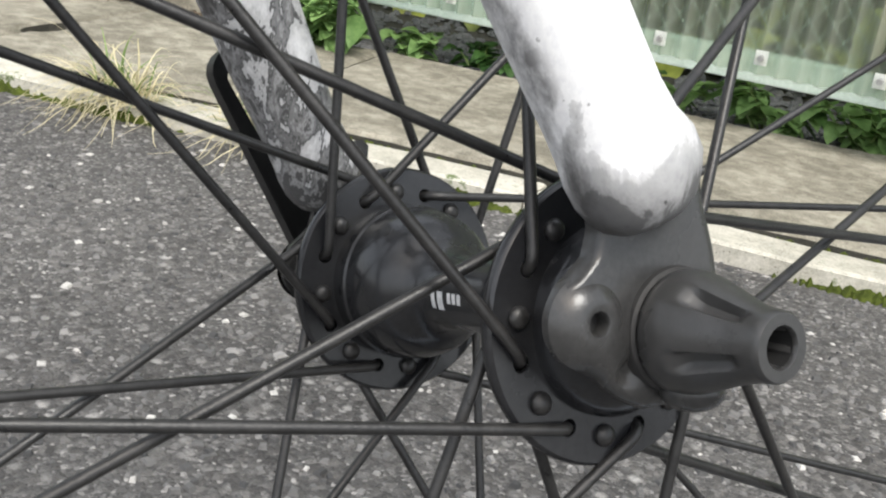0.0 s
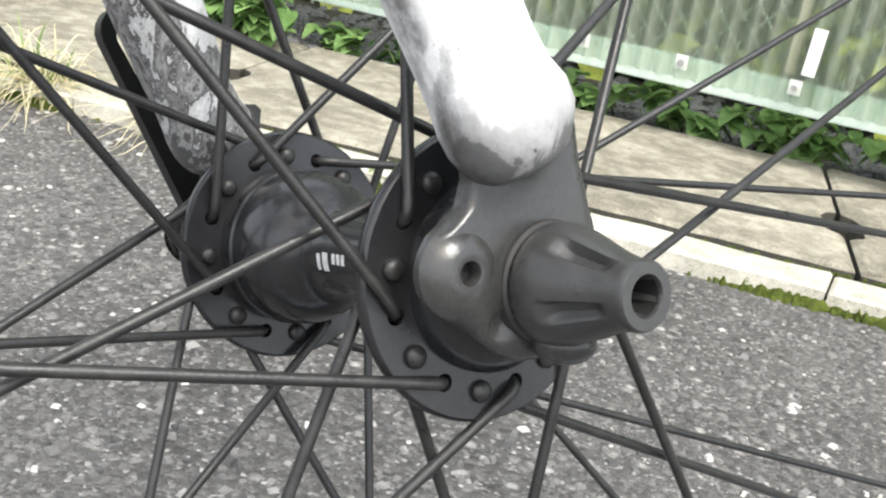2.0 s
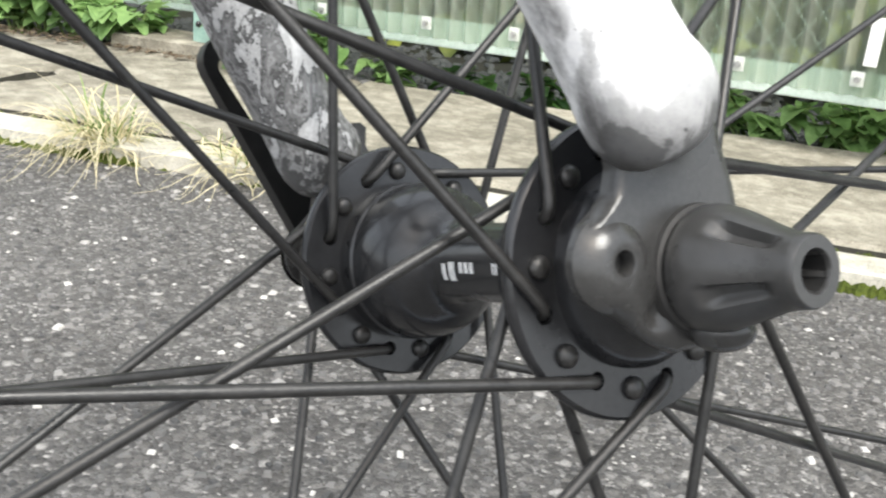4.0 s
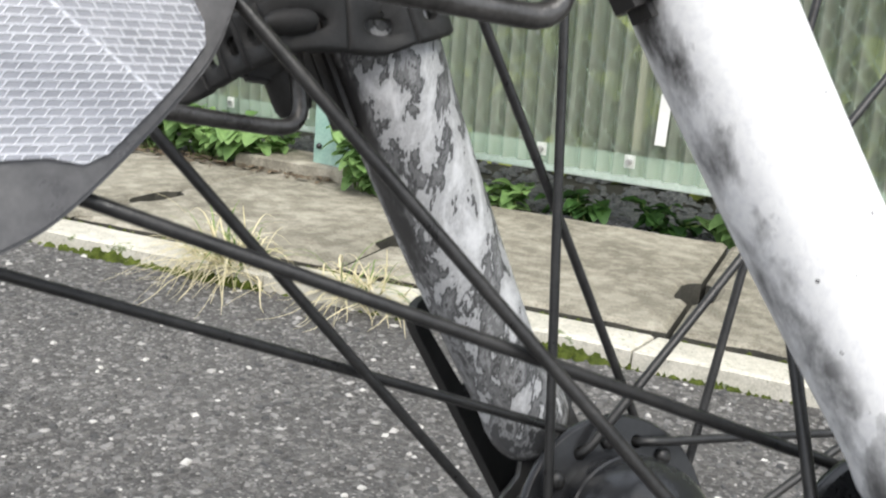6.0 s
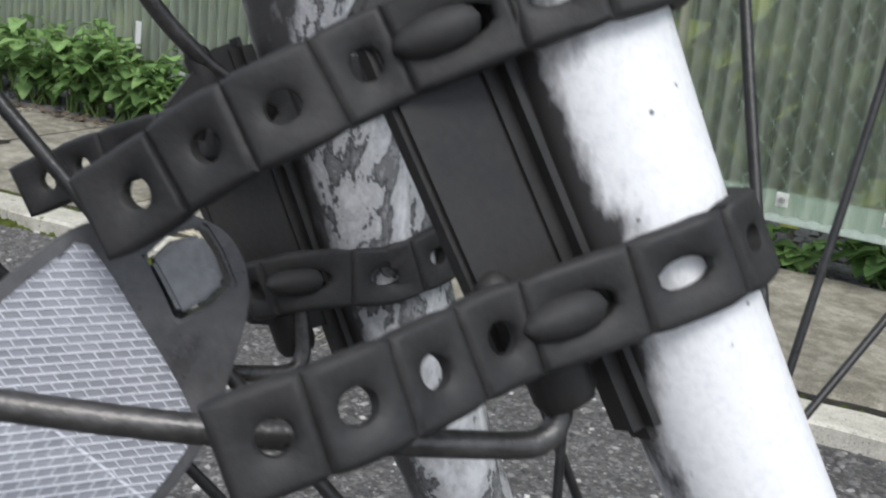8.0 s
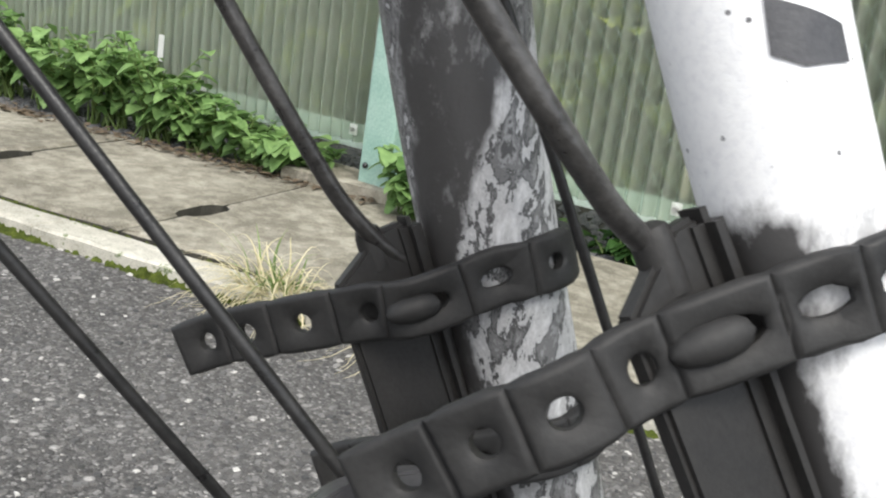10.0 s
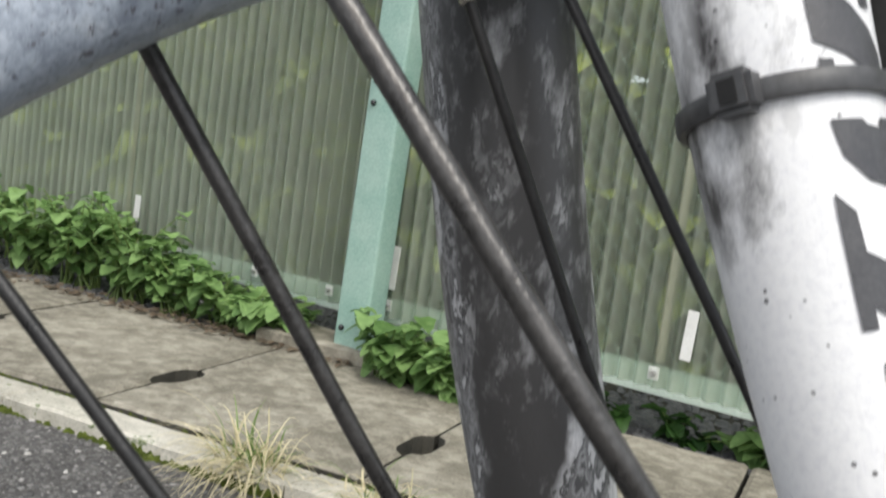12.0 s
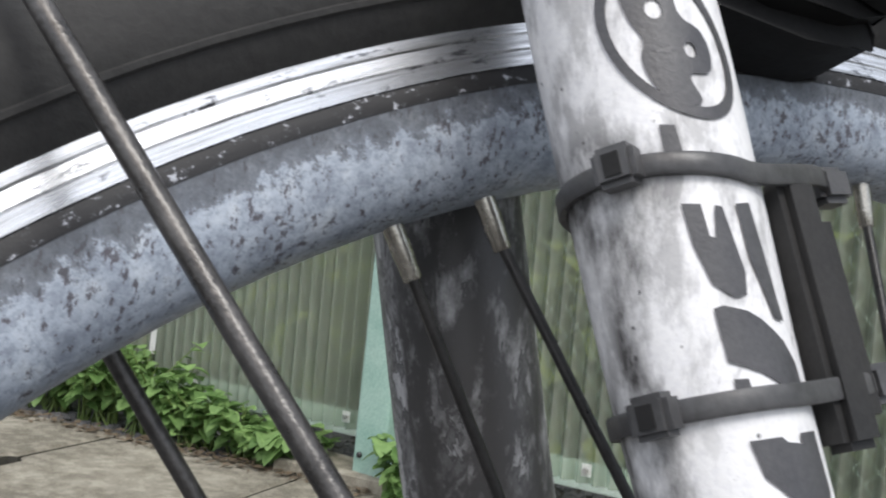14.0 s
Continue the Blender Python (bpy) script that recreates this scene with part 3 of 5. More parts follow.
def stones(name, n, area, size, mat, label, z=0.0):
    verts, faces = [], []
    base = [(-1, -1, -0.5), (1, -0.9, -0.5), (0.9, 1, -0.5), (-0.95, 0.9, -0.5), (-0.6, -0.55, 0.7), (0.65, -0.5, 0.6), (0.5, 0.6, 0.75), (-0.55, 0.5, 0.55)]
    quads = [(4, 5, 6, 7), (0, 1, 5, 4), (1, 2, 6, 5), (2, 3, 7, 6), (3, 0, 4, 7)]
    for _ in range(n):
        x, y = area()
        s = rng.uniform(*size)
        a = rng.uniform(0, 6.3)
        o = len(verts)
        sx, sy = s * rng.uniform(0.6, 1.2), s * rng.uniform(0.6, 1.2)
        h = s * rng.uniform(0.35, 0.8)
        for bx, by, bz in base:
            bx, by = bx * sx * rng.uniform(0.75, 1.15), by * sy * rng.uniform(0.75, 1.15)
            verts.append((x + bx * math.cos(a) - by * math.sin(a), y + bx * math.sin(a) + by * math.cos(a), z + bz * h))
        faces += [tuple(o + i for i in q) for q in quads]
    me = bpy.data.meshes.new(name)
    me.from_pydata(verts, [], faces)
    me.materials.append(mat)
    return tagged(new(name, me), label, name.split("_")[0], kind="stuff")


def gravel_place():
    x = rng.uniform(-2.6, 1.2)
    return x, back_y(x) + 0.012 + abs(rng.gauss(0, 0.26))


stones("gravel", 5600, gravel_place, (0.006, 0.015), M_GRAVEL, "dark crushed gravel along the foot of the fence", 0.012)
stones("chippings", 9000, lambda: (rng.uniform(-1.5, 0.5), rng.uniform(-0.1, 0.97)), (0.0013, 0.005), M_PEBBLE, "pale and dark stone chippings set in the asphalt", 0.0004)
stones("chips", 420, lambda: (rng.uniform(-1.5, 0.5), rng.uniform(-0.1, 0.95)), (0.002, 0.0058), M_CHIP, "larger pale quartz chips set in the asphalt", -0.0004)

# fence: translucent corrugated sheets on a green rail and post
FENCE_Y, PITCH, SHEET_LOW = 1.46, 0.0305, 0.128


def sheet(x0, x1):
    bm = bmesh.new()
    n = int((x1 - x0) / PITCH * 10)
    lo, hi = [], []
    for k in range(n + 1):
        x = x0 + (x1 - x0) * k / n
        y = FENCE_Y + 0.009 * math.sin(2 * math.pi * x / PITCH)
        lo.append(bm.verts.new((x, y, SHEET_LOW)))
        hi.append(bm.verts.new((x, y, 1.6)))
    for k in range(n):
        bm.faces.new((lo[k], lo[k + 1], hi[k + 1], hi[k]))
    bmesh.ops.solidify(bm, geom=bm.faces[:], thickness=0.0008)
    return bm


fence = thing("fence", "corrugated translucent grey-green plastic fence on a green rail", "fence", pose(0, FENCE_Y, 0), kind="structure")
fence.matrix_world = pose(0, 0, 0, 0, -1.2, 0)      # it follows the fall of the lane
for x0, x1 in ((-4.4, -2.85), (-2.87, -1.93), (-1.95, -1.0), (-1.02, -0.05), (-0.07, 0.9), (0.88, 2.2)):
    part("sheet", sheet(x0, x1), M_SHEET, fence)
bm = bmesh.new()
box(bm, (6.8, 0.03, 0.046), Matrix.Translation((-1.1, FENCE_Y + 0.0262, 0.136)), 0.003)
part("rail", bm, M_RAIL, fence, "pale green horizontal rail behind the sheets")
bm = bmesh.new()
box(bm, (6.8, 0.03, 0.034), Matrix.Translation((-1.1, FENCE_Y + 0.028, 1.0)), 0.003)
part("rail", bm, M_RAIL, fence)
for x in (-1.757, -1.522, -1.317, -1.17, -0.997, -0.783, -0.618, -0.408, -0.249, -0.078):
    bm = bmesh.new()
    box(bm, (0.019, 0.003, 0.022), Matrix.Translation((x, FENCE_Y - 0.0125, 0.1545)), 0.0008)
    w = part("washer", bm, M_WASHER, fence)
    bm = bmesh.new()
    bmesh.ops.create_cone(bm, cap_ends=True, segments=6, radius1=0.0055, radius2=0.0048, depth=0.008, matrix=Matrix.Translation((x, FENCE_Y - 0.0165, 0.1545)) @ pose(0, 0, 0, 90))
    part("screw", bm, M_BOLT, w)
for x, z0, z1 in ((-1.166, 0.186, 0.271), (-0.568, 0.187, 0.27), (-1.906, 0.2, 0.26), (-0.064, 0.174, 0.243)):
    bm = bmesh.new()
    box(bm, (0.019, 0.0015, z1 - z0), Matrix.Translation((x, FENCE_Y - 0.0128, (z0 + z1) / 2)) @ pose(0, 0, 0, 0, 2, 0), 0.0005)
    part("white_plate", bm, M_LABEL, fence, "small plain white plate")

# timber battens behind the sheets
for x in (-1.965, -0.622, -0.095):
    bm = bmesh.new()
    box(bm, (0.014, 0.012, 1.4), Matrix.Translation((x, FENCE_Y + 0.018, 0.87)), 0.001)
    part("batten", bm, M_BATTEN, fence, "weathered brown batten")

# woven wire mesh behind the sheets
bm = bmesh.new()
for k in range(-40, 70):
    for s in (-1, 1):
        x0 = -2.0 + 0.036 * k
        pts = []
        for j in range(9):
            z = 0.15 + 1.24 * j / 8
            pts.append((x0 + s * (z - 0.17) * 0.8, FENCE_Y + 0.03 + 0.0018 * s, z))
        tube(bm, pts, 0.001, 4)
tagged(part("wire_mesh", bm, M_MESH, fence, "pale green woven wire mesh"), kind="stuff")

post = thing("fence_post", "mint green painted steel fence post on a concrete block", "post", Matrix.Translation((-1.188, 1.388, 0.03)))
bm = bmesh.new()
plate(bm, arc(-3.1, 2.2, 0.6, 90, 180, 4) + arc(-3.1, -2.2, 0.6, 180, 270, 4) + arc(3.1, -2.2, 0.6, 270, 360, 4) + arc(3.1, 2.2, 0.6, 0, 90, 4), (), 2.0, 170, lambda u, v, w: cm(u, v, w))
part("shaft", bm, M_POST, post)
for z in (0.055, 0.48, 0.52):
    bm = bmesh.new()
    bmesh.ops.create_uvsphere(bm, u_segments=10, v_segments=6, radius=0.006, matrix=Matrix.Translation((-0.02, -0.03, z)))
    part("bolt", bm, M_HUB, post)
bm = bmesh.new()
prism(bm, rough_edge((-0.18, -0.085), (0.11, -0.03), 6, 0.004) + rough_edge((0.09, 0.08), (-0.2, 0.05), 6, 0.004), -0.03, 0.022)
part("footing", bm, M_SLAB, post, "concrete footing block", smooth=False)


# ---- weeds ----
def leaf(bm, base, d, size, droop, width=0.8):
    """A pointed leaf, folded along its midrib, with a toothed edge."""
    d = d.normalized()
    side = d.cross(Vector((0, 0, 1)))
    side = side.normalized() if side.length > 0.05 else Vector((1, 0, 0))
    nrm = side.cross(d)
    mid, left, right = [], [], []
    for k, (s, w) in enumerate(((0, 0.02), (0.12, 0.6), (0.28, 0.95), (0.46, 1.0), (0.66, 0.82), (0.85, 0.48), (1.0, 0.0))):
        c = base + d * s * size - Vector((0, 0, droop * size * s * s))
        w *= size * width * 0.5 * (1.08 if k % 2 else 0.94)
        mid.append(bm.verts.new(c))
        left.append(bm.verts.new(c + side * w + nrm * w * 0.35))
        right.append(bm.verts.new(c - side * w + nrm * w * 0.35))
    for a, b in ((mid, left), (right, mid)):
        for k in range(6):
            bm.faces.new((a[k], a[k + 1], b[k + 1], b[k]))


def weed(name_seed, height, spread, count, leaf_size, mat, loc, label):
    r = random.Random(name_seed)
    th = thing("weed", label, "plant", Matrix.Translation(loc), group="weeds by the fence")
    stem, leaves = bmesh.new(), bmesh.new()
    for _ in range(max(3, count // 9)):
        a = r.uniform(0, 6.28)
        top = Vector((math.cos(a) * spread * r.uniform(0.2, 1), math.sin(a) * spread * r.uniform(0.1, 0.7), height * r.uniform(0.55, 1.0)))
        foot = Vector((r.uniform(-0.3, 0.3) * spread, r.uniform(-0.2, 0.2) * spread, -0.01))
        pts = [foot, foot.lerp(top, 0.5) + Vector((0, 0, height * 0.12)), top]
        tube(stem, pts, [0.0028, 0.002, 0.0012], 5)
        for k in range(9):
            s = 0.25 + 0.75 * k / 8
            p = pts[0].lerp(pts[1], s * 2) if s < 0.5 else pts[1].lerp(pts[2], s * 2 - 1)
            b = a + r.uniform(-2.4, 2.4)
            leaf(leaves, p, Vector((math.cos(b), math.sin(b) - 0.2, r.uniform(-0.35, 0.6))), leaf_size * r.uniform(0.45, 1.25), r.uniform(0.0, 0.7), r.uniform(0.65, 1.0))
    tagged(part("stem", stem, M_STEM, th), kind="stuff")
    tagged(part("foliage", leaves, mat, th), kind="stuff")
    return th


LW = "leafy green weed growing between fence and gutter covers"
k = 0
for x, y, h, sp, n in ((-1.37, 1.36, 0.085, 0.1, 60), (-1.49, 1.345, 0.1, 0.12, 80), (-1.62, 1.33, 0.12, 0.13, 90), (-1.76, 1.32, 0.19, 0.14, 110), (-1.9, 1.31, 0.2, 0.15, 120), (-2.06, 1.3, 0.18, 0.16, 120), (-2.26, 1.3, 0.19, 0.18, 120), (-2.5, 1.3, 0.24, 0.2, 110)):
    k += 1
    weed(k, h, sp, int(n * 2.5), 0.039, M_LEAF, (x, y, 0.02), LW)
for x, y, h, sp, n in ((-1.065, 1.33, 0.12, 0.1, 110), (-0.955, 1.35, 0.115, 0.1, 110)):
    k += 1
    weed(k, h, sp, int(n * 1.6), 0.045, M_LEAF, (x, y, 0.02), "bright green weed clump beside the green post")
for x, y, h, sp, n, mt in ((-0.86, 1.47, 0.05, 0.09, 36, M_LEAF), (-0.72, 1.5, 0.045, 0.09, 36, M_LEAF_DARK), (-0.58, 1.53, 0.05, 0.08, 36, M_LEAF_DARK), (-0.42, 1.55, 0.06, 0.1, 54, M_LEAF), (-0.24, 1.58, 0.075, 0.1, 54, M_LEAF), (-0.06, 1.6, 0.085, 0.12, 72, M_LEAF), (0.14, 1.63, 0.1, 0.12, 72, M_LEAF), (0.34, 1.66, 0.12, 0.14, 72, M_LEAF)):
    k += 1
    weed(k, h, sp, int(n * 1.9), 0.043 if x > -0.5 else 0.034, mt, (x, y, 0.012), "low green weed creeping over dark gravel under the fence")

# dead leaves and twigs swept against the weeds
bm = bmesh.new()
rl = random.Random(21)
for _ in range(900):
    x = rl.uniform(-2.7, -1.15)
    p = Vector((x, back_y(x) - 0.02 + rl.gauss(0, 0.018), STOP + rl.uniform(0.001, 0.006)))
    a = rl.uniform(0, 6.28)
    leaf(bm, p, Vector((math.cos(a), math.sin(a), rl.uniform(-0.05, 0.15))), rl.uniform(0.006, 0.028), 0.1, rl.choice((0.12, 0.3, 0.6)))
tagged(part("leaf_litter", bm, M_LITTER), "brown dead leaves and twigs along the gutter covers", "leaf litter", kind="stuff")

# greenery behind the sheets
bm = bmesh.new()
rv = random.Random(11)
for _ in range(15000):
    p = Vector((rv.uniform(-4.2, 1.6), FENCE_Y + 0.5 + abs(rv.gauss(0, 0.35)), rv.uniform(0.02, 2.3)))
    a = rv.uniform(0, 6.28)
    leaf(bm, p, Vector((math.cos(a), math.sin(a), rv.uniform(-0.4, 0.4))), rv.uniform(0.07, 0.13), 0.4)
for _ in range(5000):
    p = Vector((rv.uniform(-6.0, 3.0), FENCE_Y + rv.uniform(1.0, 1.5), rv.uniform(0.0, 2.9)))
    a = rv.uniform(0, 6.28)
    leaf(bm, p, Vector((math.cos(a), 0.4 * math.sin(a), rv.uniform(-0.9, 0.5))), rv.uniform(0.18, 0.32), 0.4, 1.0)
tagged(part("hedge", bm, M_HEDGE), "dense green bushes behind the translucent fence", "bushes", kind="stuff")


def tuft(seed, loc, n, h, label):
    r = random.Random(seed)
    th = thing("grass_tuft", label, "grass", Matrix.Translation(loc), group="grass tufts at the kerb")
    for nm, mat, cnt, lean in (("dry_grass", M_DRY, n, 0.95), ("green_grass", M_GRASS, n // 3, 0.7)):
        bm = bmesh.new()
        for _ in range(cnt):
            a = r.uniform(0, 6.28)
            out = Vector((math.cos(a), math.sin(a) - (0.35 if nm == "dry_grass" else 0), 0))
            ln = h * r.uniform(0.4, 1.2)
            w = r.uniform(0.0009, 0.0022)
            side = Vector((-out.y, out.x, 0)).normalized()
            prev = None
            f = Vector((r.gauss(0, 0.026), r.uniform(-0.012, 0.012), 0))
            up = r.uniform(0.5, 1.35)
            fall = lean * r.uniform(0.6, 1.25)
            wave = r.uniform(-0.06, 0.06)
            for k_ in range(8):
                s = k_ / 7
                p = f + out * fall * ln * s * 0.8 + side * wave * ln * math.sin(s * 5) + Vector((0, 0, ln * (up * s - fall * (0.5 + 0.45 * up) * s * s)))
                p.z = max(p.z, 0.002)
                ww = w * (1 - s * 0.85)
                row = (bm.verts.new(p - side * ww), bm.verts.new(p + Vector((0, 0, ww * 0.5))), bm.verts.new(p + side * ww))
                if prev:
                    bm.faces.new((prev[0], prev[1], row[1], row[0]))
                    bm.faces.new((prev[1], prev[2], row[2], row[1]))
                prev = row
        tagged(part(nm, bm, mat, th), kind="stuff")


tuft(1, (-0.905, 0.815, 0.002), 210, 0.14, "half dry grass tuft at the foot of the kerb")
tuft(2, (-0.7, 0.845, 0.002), 110, 0.125, "half dry grass tuft leaning over the asphalt")


# ---- the bicycle's front wheel and fork ----
bicycle = thing("bicycle", "bicycle front wheel with black spokes in a scuffed white fork", "bicycle", BIKE)
FL, RP, RF = 3.45, 1.9, 2.36          # flange offset, spoke circle, flange radius


def flange(y_in, y_out):
    """A drilled disc: sixteen sectors, each with a spoke hole."""
    bm = bmesh.new()
    ri, n, hr = 1.35, 16, 0.15

    def ring_pts(th):
        c = Vector((RP * math.cos(th), RP * math.sin(th)))
        w = math.pi / 16
        cor = [math.atan2(RP * w, RF - RP), math.atan2(RP * w, ri - RP)]
        angs = sorted([2 * math.pi * k / 12 - math.pi for k in range(12)] + [q * sg for q in cor for sg in (-1, 1)])
        hole = [c + Vector((math.cos(th + q), math.sin(th + q))) * hr for q in angs]
        rim = []
        for q in angs:
            u, v = math.cos(q), math.sin(q)
            sc = min((RF - RP) / u if u > 1e-6 else 9, (RP - ri) / -u if u < -1e-6 else 9, RP * w / abs(v) if abs(v) > 1e-6 else 9)
            r, da = RP + sc * u, sc * v / RP
            rim.append(Vector((r * math.cos(th + da), r * math.sin(th + da))))
        return hole, rim

    for s in range(16):
        th = math.pi * s / 8
        hole, rim = ring_pts(th)
        for y, up in ((y_in, 0), (y_out, 1)):
            a = [bm.verts.new(cm(p.x, y, p.y)) for p in hole]
            b = [bm.verts.new(cm(p.x, y, p.y)) for p in rim]
            for k in range(n):
                bm.faces.new((a[k], a[(k + 1) % n], b[(k + 1) % n], b[k]))
        a = [bm.verts.new(cm(p.x, y_in, p.y)) for p in hole]
        b = [bm.verts.new(cm(p.x, y_out, p.y)) for p in hole]
        for k in range(n):
            bm.faces.new((a[k], a[(k + 1) % n], b[(k + 1) % n], b[k]))
    # rounded outer edge
    ym, yt = (y_in + y_out) / 2, abs(y_out - y_in) / 2
    lathe(bm, [(RF - 0.03, y_in), (RF + 0.05, ym - 0.6 * yt * (1 if y_out > y_in else -1)), (RF + 0.07, ym), (RF + 0.05, ym + 0.6 * yt * (1 if y_out > y_in else -1)), (RF - 0.03, y_out)], 64)
    bmesh.ops.remove_doubles(bm, verts=bm.verts[:], dist=2e-5)
    return bm


bm = bmesh.new()
half = [(0.74, 0.0), (0.74, 0.75), (0.77, 1.1), (0.86, 1.32), (1.06, 1.5), (1.28, 1.7), (1.44, 1.92), (1.54, 2.2), (1.59, 2.5), (1.6, 2.8), (1.64, 2.84), (1.64, 2.95), (1.6, 3.0), (1.62, 3.3)]
lathe(bm, [(r, -y) for r, y in half[::-1]] + half[1:], 56)
hub = part("hub_shell", bm, M_HUB, bicycle, "glossy black hub shell between two drilled flanges")
for y in (-FL, FL):
    bm = flange(y - 0.14, y + 0.14)
    o = part("flange", bm, M_HUB, hub)
    o.rotation_euler = (0, 0 if y < 0 else radians(-(101.25 - 1.83 - 90)), 0)
for s in (-1, 1):
    bm = bmesh.new()
    lathe(bm, [(1.62, s * 3.3), (1.58, s * 3.75), (1.4, s * 4.05), (1.1, s * 4.25), (0.9, s * 4.3), (0.88, s * 4.8), (0.3, s * 4.82)], 48)
    part("end_cap", bm, M_HUB, hub)


def bars_on_tube(parent):
    """Plain pale bars of the hub's print, wrapped on the shell."""
    for y, a, w, h in ((0.52, -166, 0.2, 0.36), (0.78, -165, 0.14, 0.32), (0.2, -172, 0.12, 0.2), (0.03, -172, 0.12, 0.2), (-0.14, -172, 0.12, 0.2), (-0.85, -172, 0.12, 0.2), (-1.02, -172, 0.12, 0.2)):
        bm = bmesh.new()
        rr = 0.742 + (0.0 if abs(y) < 1 else 0.06)
        da = math.degrees(h / rr) / 2
        rows = []
        for k in range(5):
            t_ = radians(a - da + 2 * da * k / 4)
            rows.append([bm.verts.new(cm((rr + 0.006) * math.cos(t_), yy, (rr + 0.006) * math.sin(t_))) for yy in (y - w / 2, y + w / 2)])
        for p, q in zip(rows, rows[1:]):
            bm.faces.new((p[0], p[1], q[1], q[0]))
        part("print_bar", bm, M_PRINT, parent)


bars_on_tube(hub)

RIM_IN = 26.25


def spoke_meshes(side, outboard, th, rim_th):
    """One spoke with its elbow, its head and its nipple, as meshes in the wheel's frame (centimetres)."""
    yf = side * FL
    out = side * (0.3 if outboard else -0.3)
    hole = Vector((RP * math.cos(th), yf, RP * math.sin(th)))
    end = Vector(((RIM_IN - 0.7) * math.cos(rim_th), side * 0.12, (RIM_IN - 0.7) * math.sin(rim_th)))
    seat = Vector(((RIM_IN + 0.25) * math.cos(rim_th), side * 0.1, (RIM_IN + 0.25) * math.sin(rim_th)))
    elbow = hole + Vector((0, out, 0))
    back = hole - Vector((0, out * 0.75, 0))
    d = (end - elbow).normalized()
    pts = [back / 100] + [p for p in bend([back / 100, elbow / 100, (elbow + d * 0.5) / 100], 5, 0.7)][1:] + [(elbow.lerp(end, s) - Vector((0, out * 0.4 * math.sin(math.pi * s), 0))) / 100 for s in (0.25, 0.5, 0.75)] + [end / 100]
    bm = bmesh.new()
    tube(bm, pts, 0.001, 10)
    hd = bmesh.new()
    hp = (hole - Vector((0, out * 0.62, 0))) / 100
    bmesh.ops.create_uvsphere(hd, u_segments=12, v_segments=6, radius=1, matrix=Matrix.Translation(hp) @ Matrix.Diagonal((0.0019, 0.0012, 0.0019, 1)))
    nb = bmesh.new()
    nd = (seat - end).normalized()
    tube(nb, [(end - nd * 0.25) / 100, (end - nd * 0.22) / 100, (end + nd * 0.12) / 100, (end + nd * 0.14) / 100, seat / 100], [0.0013, 0.0016, 0.0017, 0.00178, 0.0019], 10)
    return bm, hd, nb


def spoke_set(side, outboard, th0, turn, shift, bent):
    """Eight alike spokes; bent names those that are knocked a little round the axle, in degrees."""
    bm, hd, nb = spoke_meshes(side, outboard, radians(th0), radians(th0 + turn + shift))
    first = part("spoke", bm, M_SPOKE, bicycle)
    first.rotation_euler = (0, radians(-bent.get(0, 0)), 0)
    h = part("spoke_head", hd, M_SPOKE, first)
    n = part("nipple", nb, M_NIPPLE, first, "plated spoke nipple")
    for k in range(1, 8):
        s = new("spoke", first.data)
        s.parent = bicycle
        s.rotation_euler = (0, radians(45 * k - bent.get(k, 0)), 0)
        for o in (h, n):
            c = new(o.name.split(".")[0], o.data)
            c.parent = s
            if "label" in o:
                c["label"] = o["label"]


spoke_set(-1, True, 157.5, -67.5, 2.95, {0: 2.0, 3: -1.4, 4: -0.5})
spoke_set(-1, False, 180.0, 67.5, 2.76, {0: 0.7, 1: 0.5, 4: -0.9})
spoke_set(1, False, 78.75 - 1.83, -67.5, -2.37, {4: -0.6, 6: 1.0, 7: 2.0})
spoke_set(1, True, 101.25 - 1.83, 67.5, -2.87, {2: 0.9, 6: 1.0, 7: 1.0})

# rim, tyre
bm = bmesh.new()
lathe(bm, [(26.25, -0.25), (26.25, 0.25), (26.3, 0.55), (26.42, 0.8), (26.75, 1.05), (27.2, 1.15), (27.9, 1.22), (27.9, -1.22), (27.2, -1.15), (26.75, -1.05), (26.42, -0.8), (26.3, -0.55), (26.25, -0.25)], 180)
rim = part("rim", bm, M_RIM, bicycle, "blue-grey painted rim, chipped and dusty")
for s in (-1, 1):
    bm = bmesh.new()
    lathe(bm, [(27.8, s * 0.6), (27.8, s * 1.222), (27.86, s * 1.232), (28.0, s * 1.24), (28.14, s * 1.2), (28.14, s * 0.6)], 180)
    part("grime_band", bm, M_RIMBLACK, rim, "grimy black band below the brake track")
    bm = bmesh.new()
    prof = [(28.12, s * 0.6), (28.12, s * 1.24), (28.36, s * 1.26), (28.385, s * 1.2), (28.41, s * 1.26), (28.63, s * 1.26), (28.655, s * 1.2), (28.68, s * 1.27), (28.84, s * 1.28), (28.9, s * 1.2), (28.9, s * 0.9)]
    lathe(bm, prof, 180)
    part("brake_track", bm, M_SILVER, rim, "bright worn aluminium brake track with grooves")
bm = bmesh.new()
prof = []
for k in range(29):
    a = radians(-142 + 284 * k / 28)      # from one bead round the crown to the other
    prof.append((30.12 + 1.72 * math.cos(a), 1.9 * math.sin(a)))
lathe(bm, prof, 180)
for s in (-1, 1):
    lathe(bm, [(29.28, s * 1.58), (29.32, s * 1.76), (29.4, s * 1.79), (29.48, s * 1.7)], 180)
for k in range(160):
    a = 2 * math.pi * k / 160
    for s in (-1, 1):
        m = Matrix.Rotation(-a, 4, "Y") @ Matrix.Translation(cm(31.44, s * 0.95, 0)) @ pose(0, 0, 0, 0, 0, -s * 32) @ pose(0, 0, 0, 25 * s)
        box(bm, (0.0035, 0.006, 0.007), m)
part("tyre", bm, M_TYRE, bicycle, "black rubber tyre with small tread blocks")


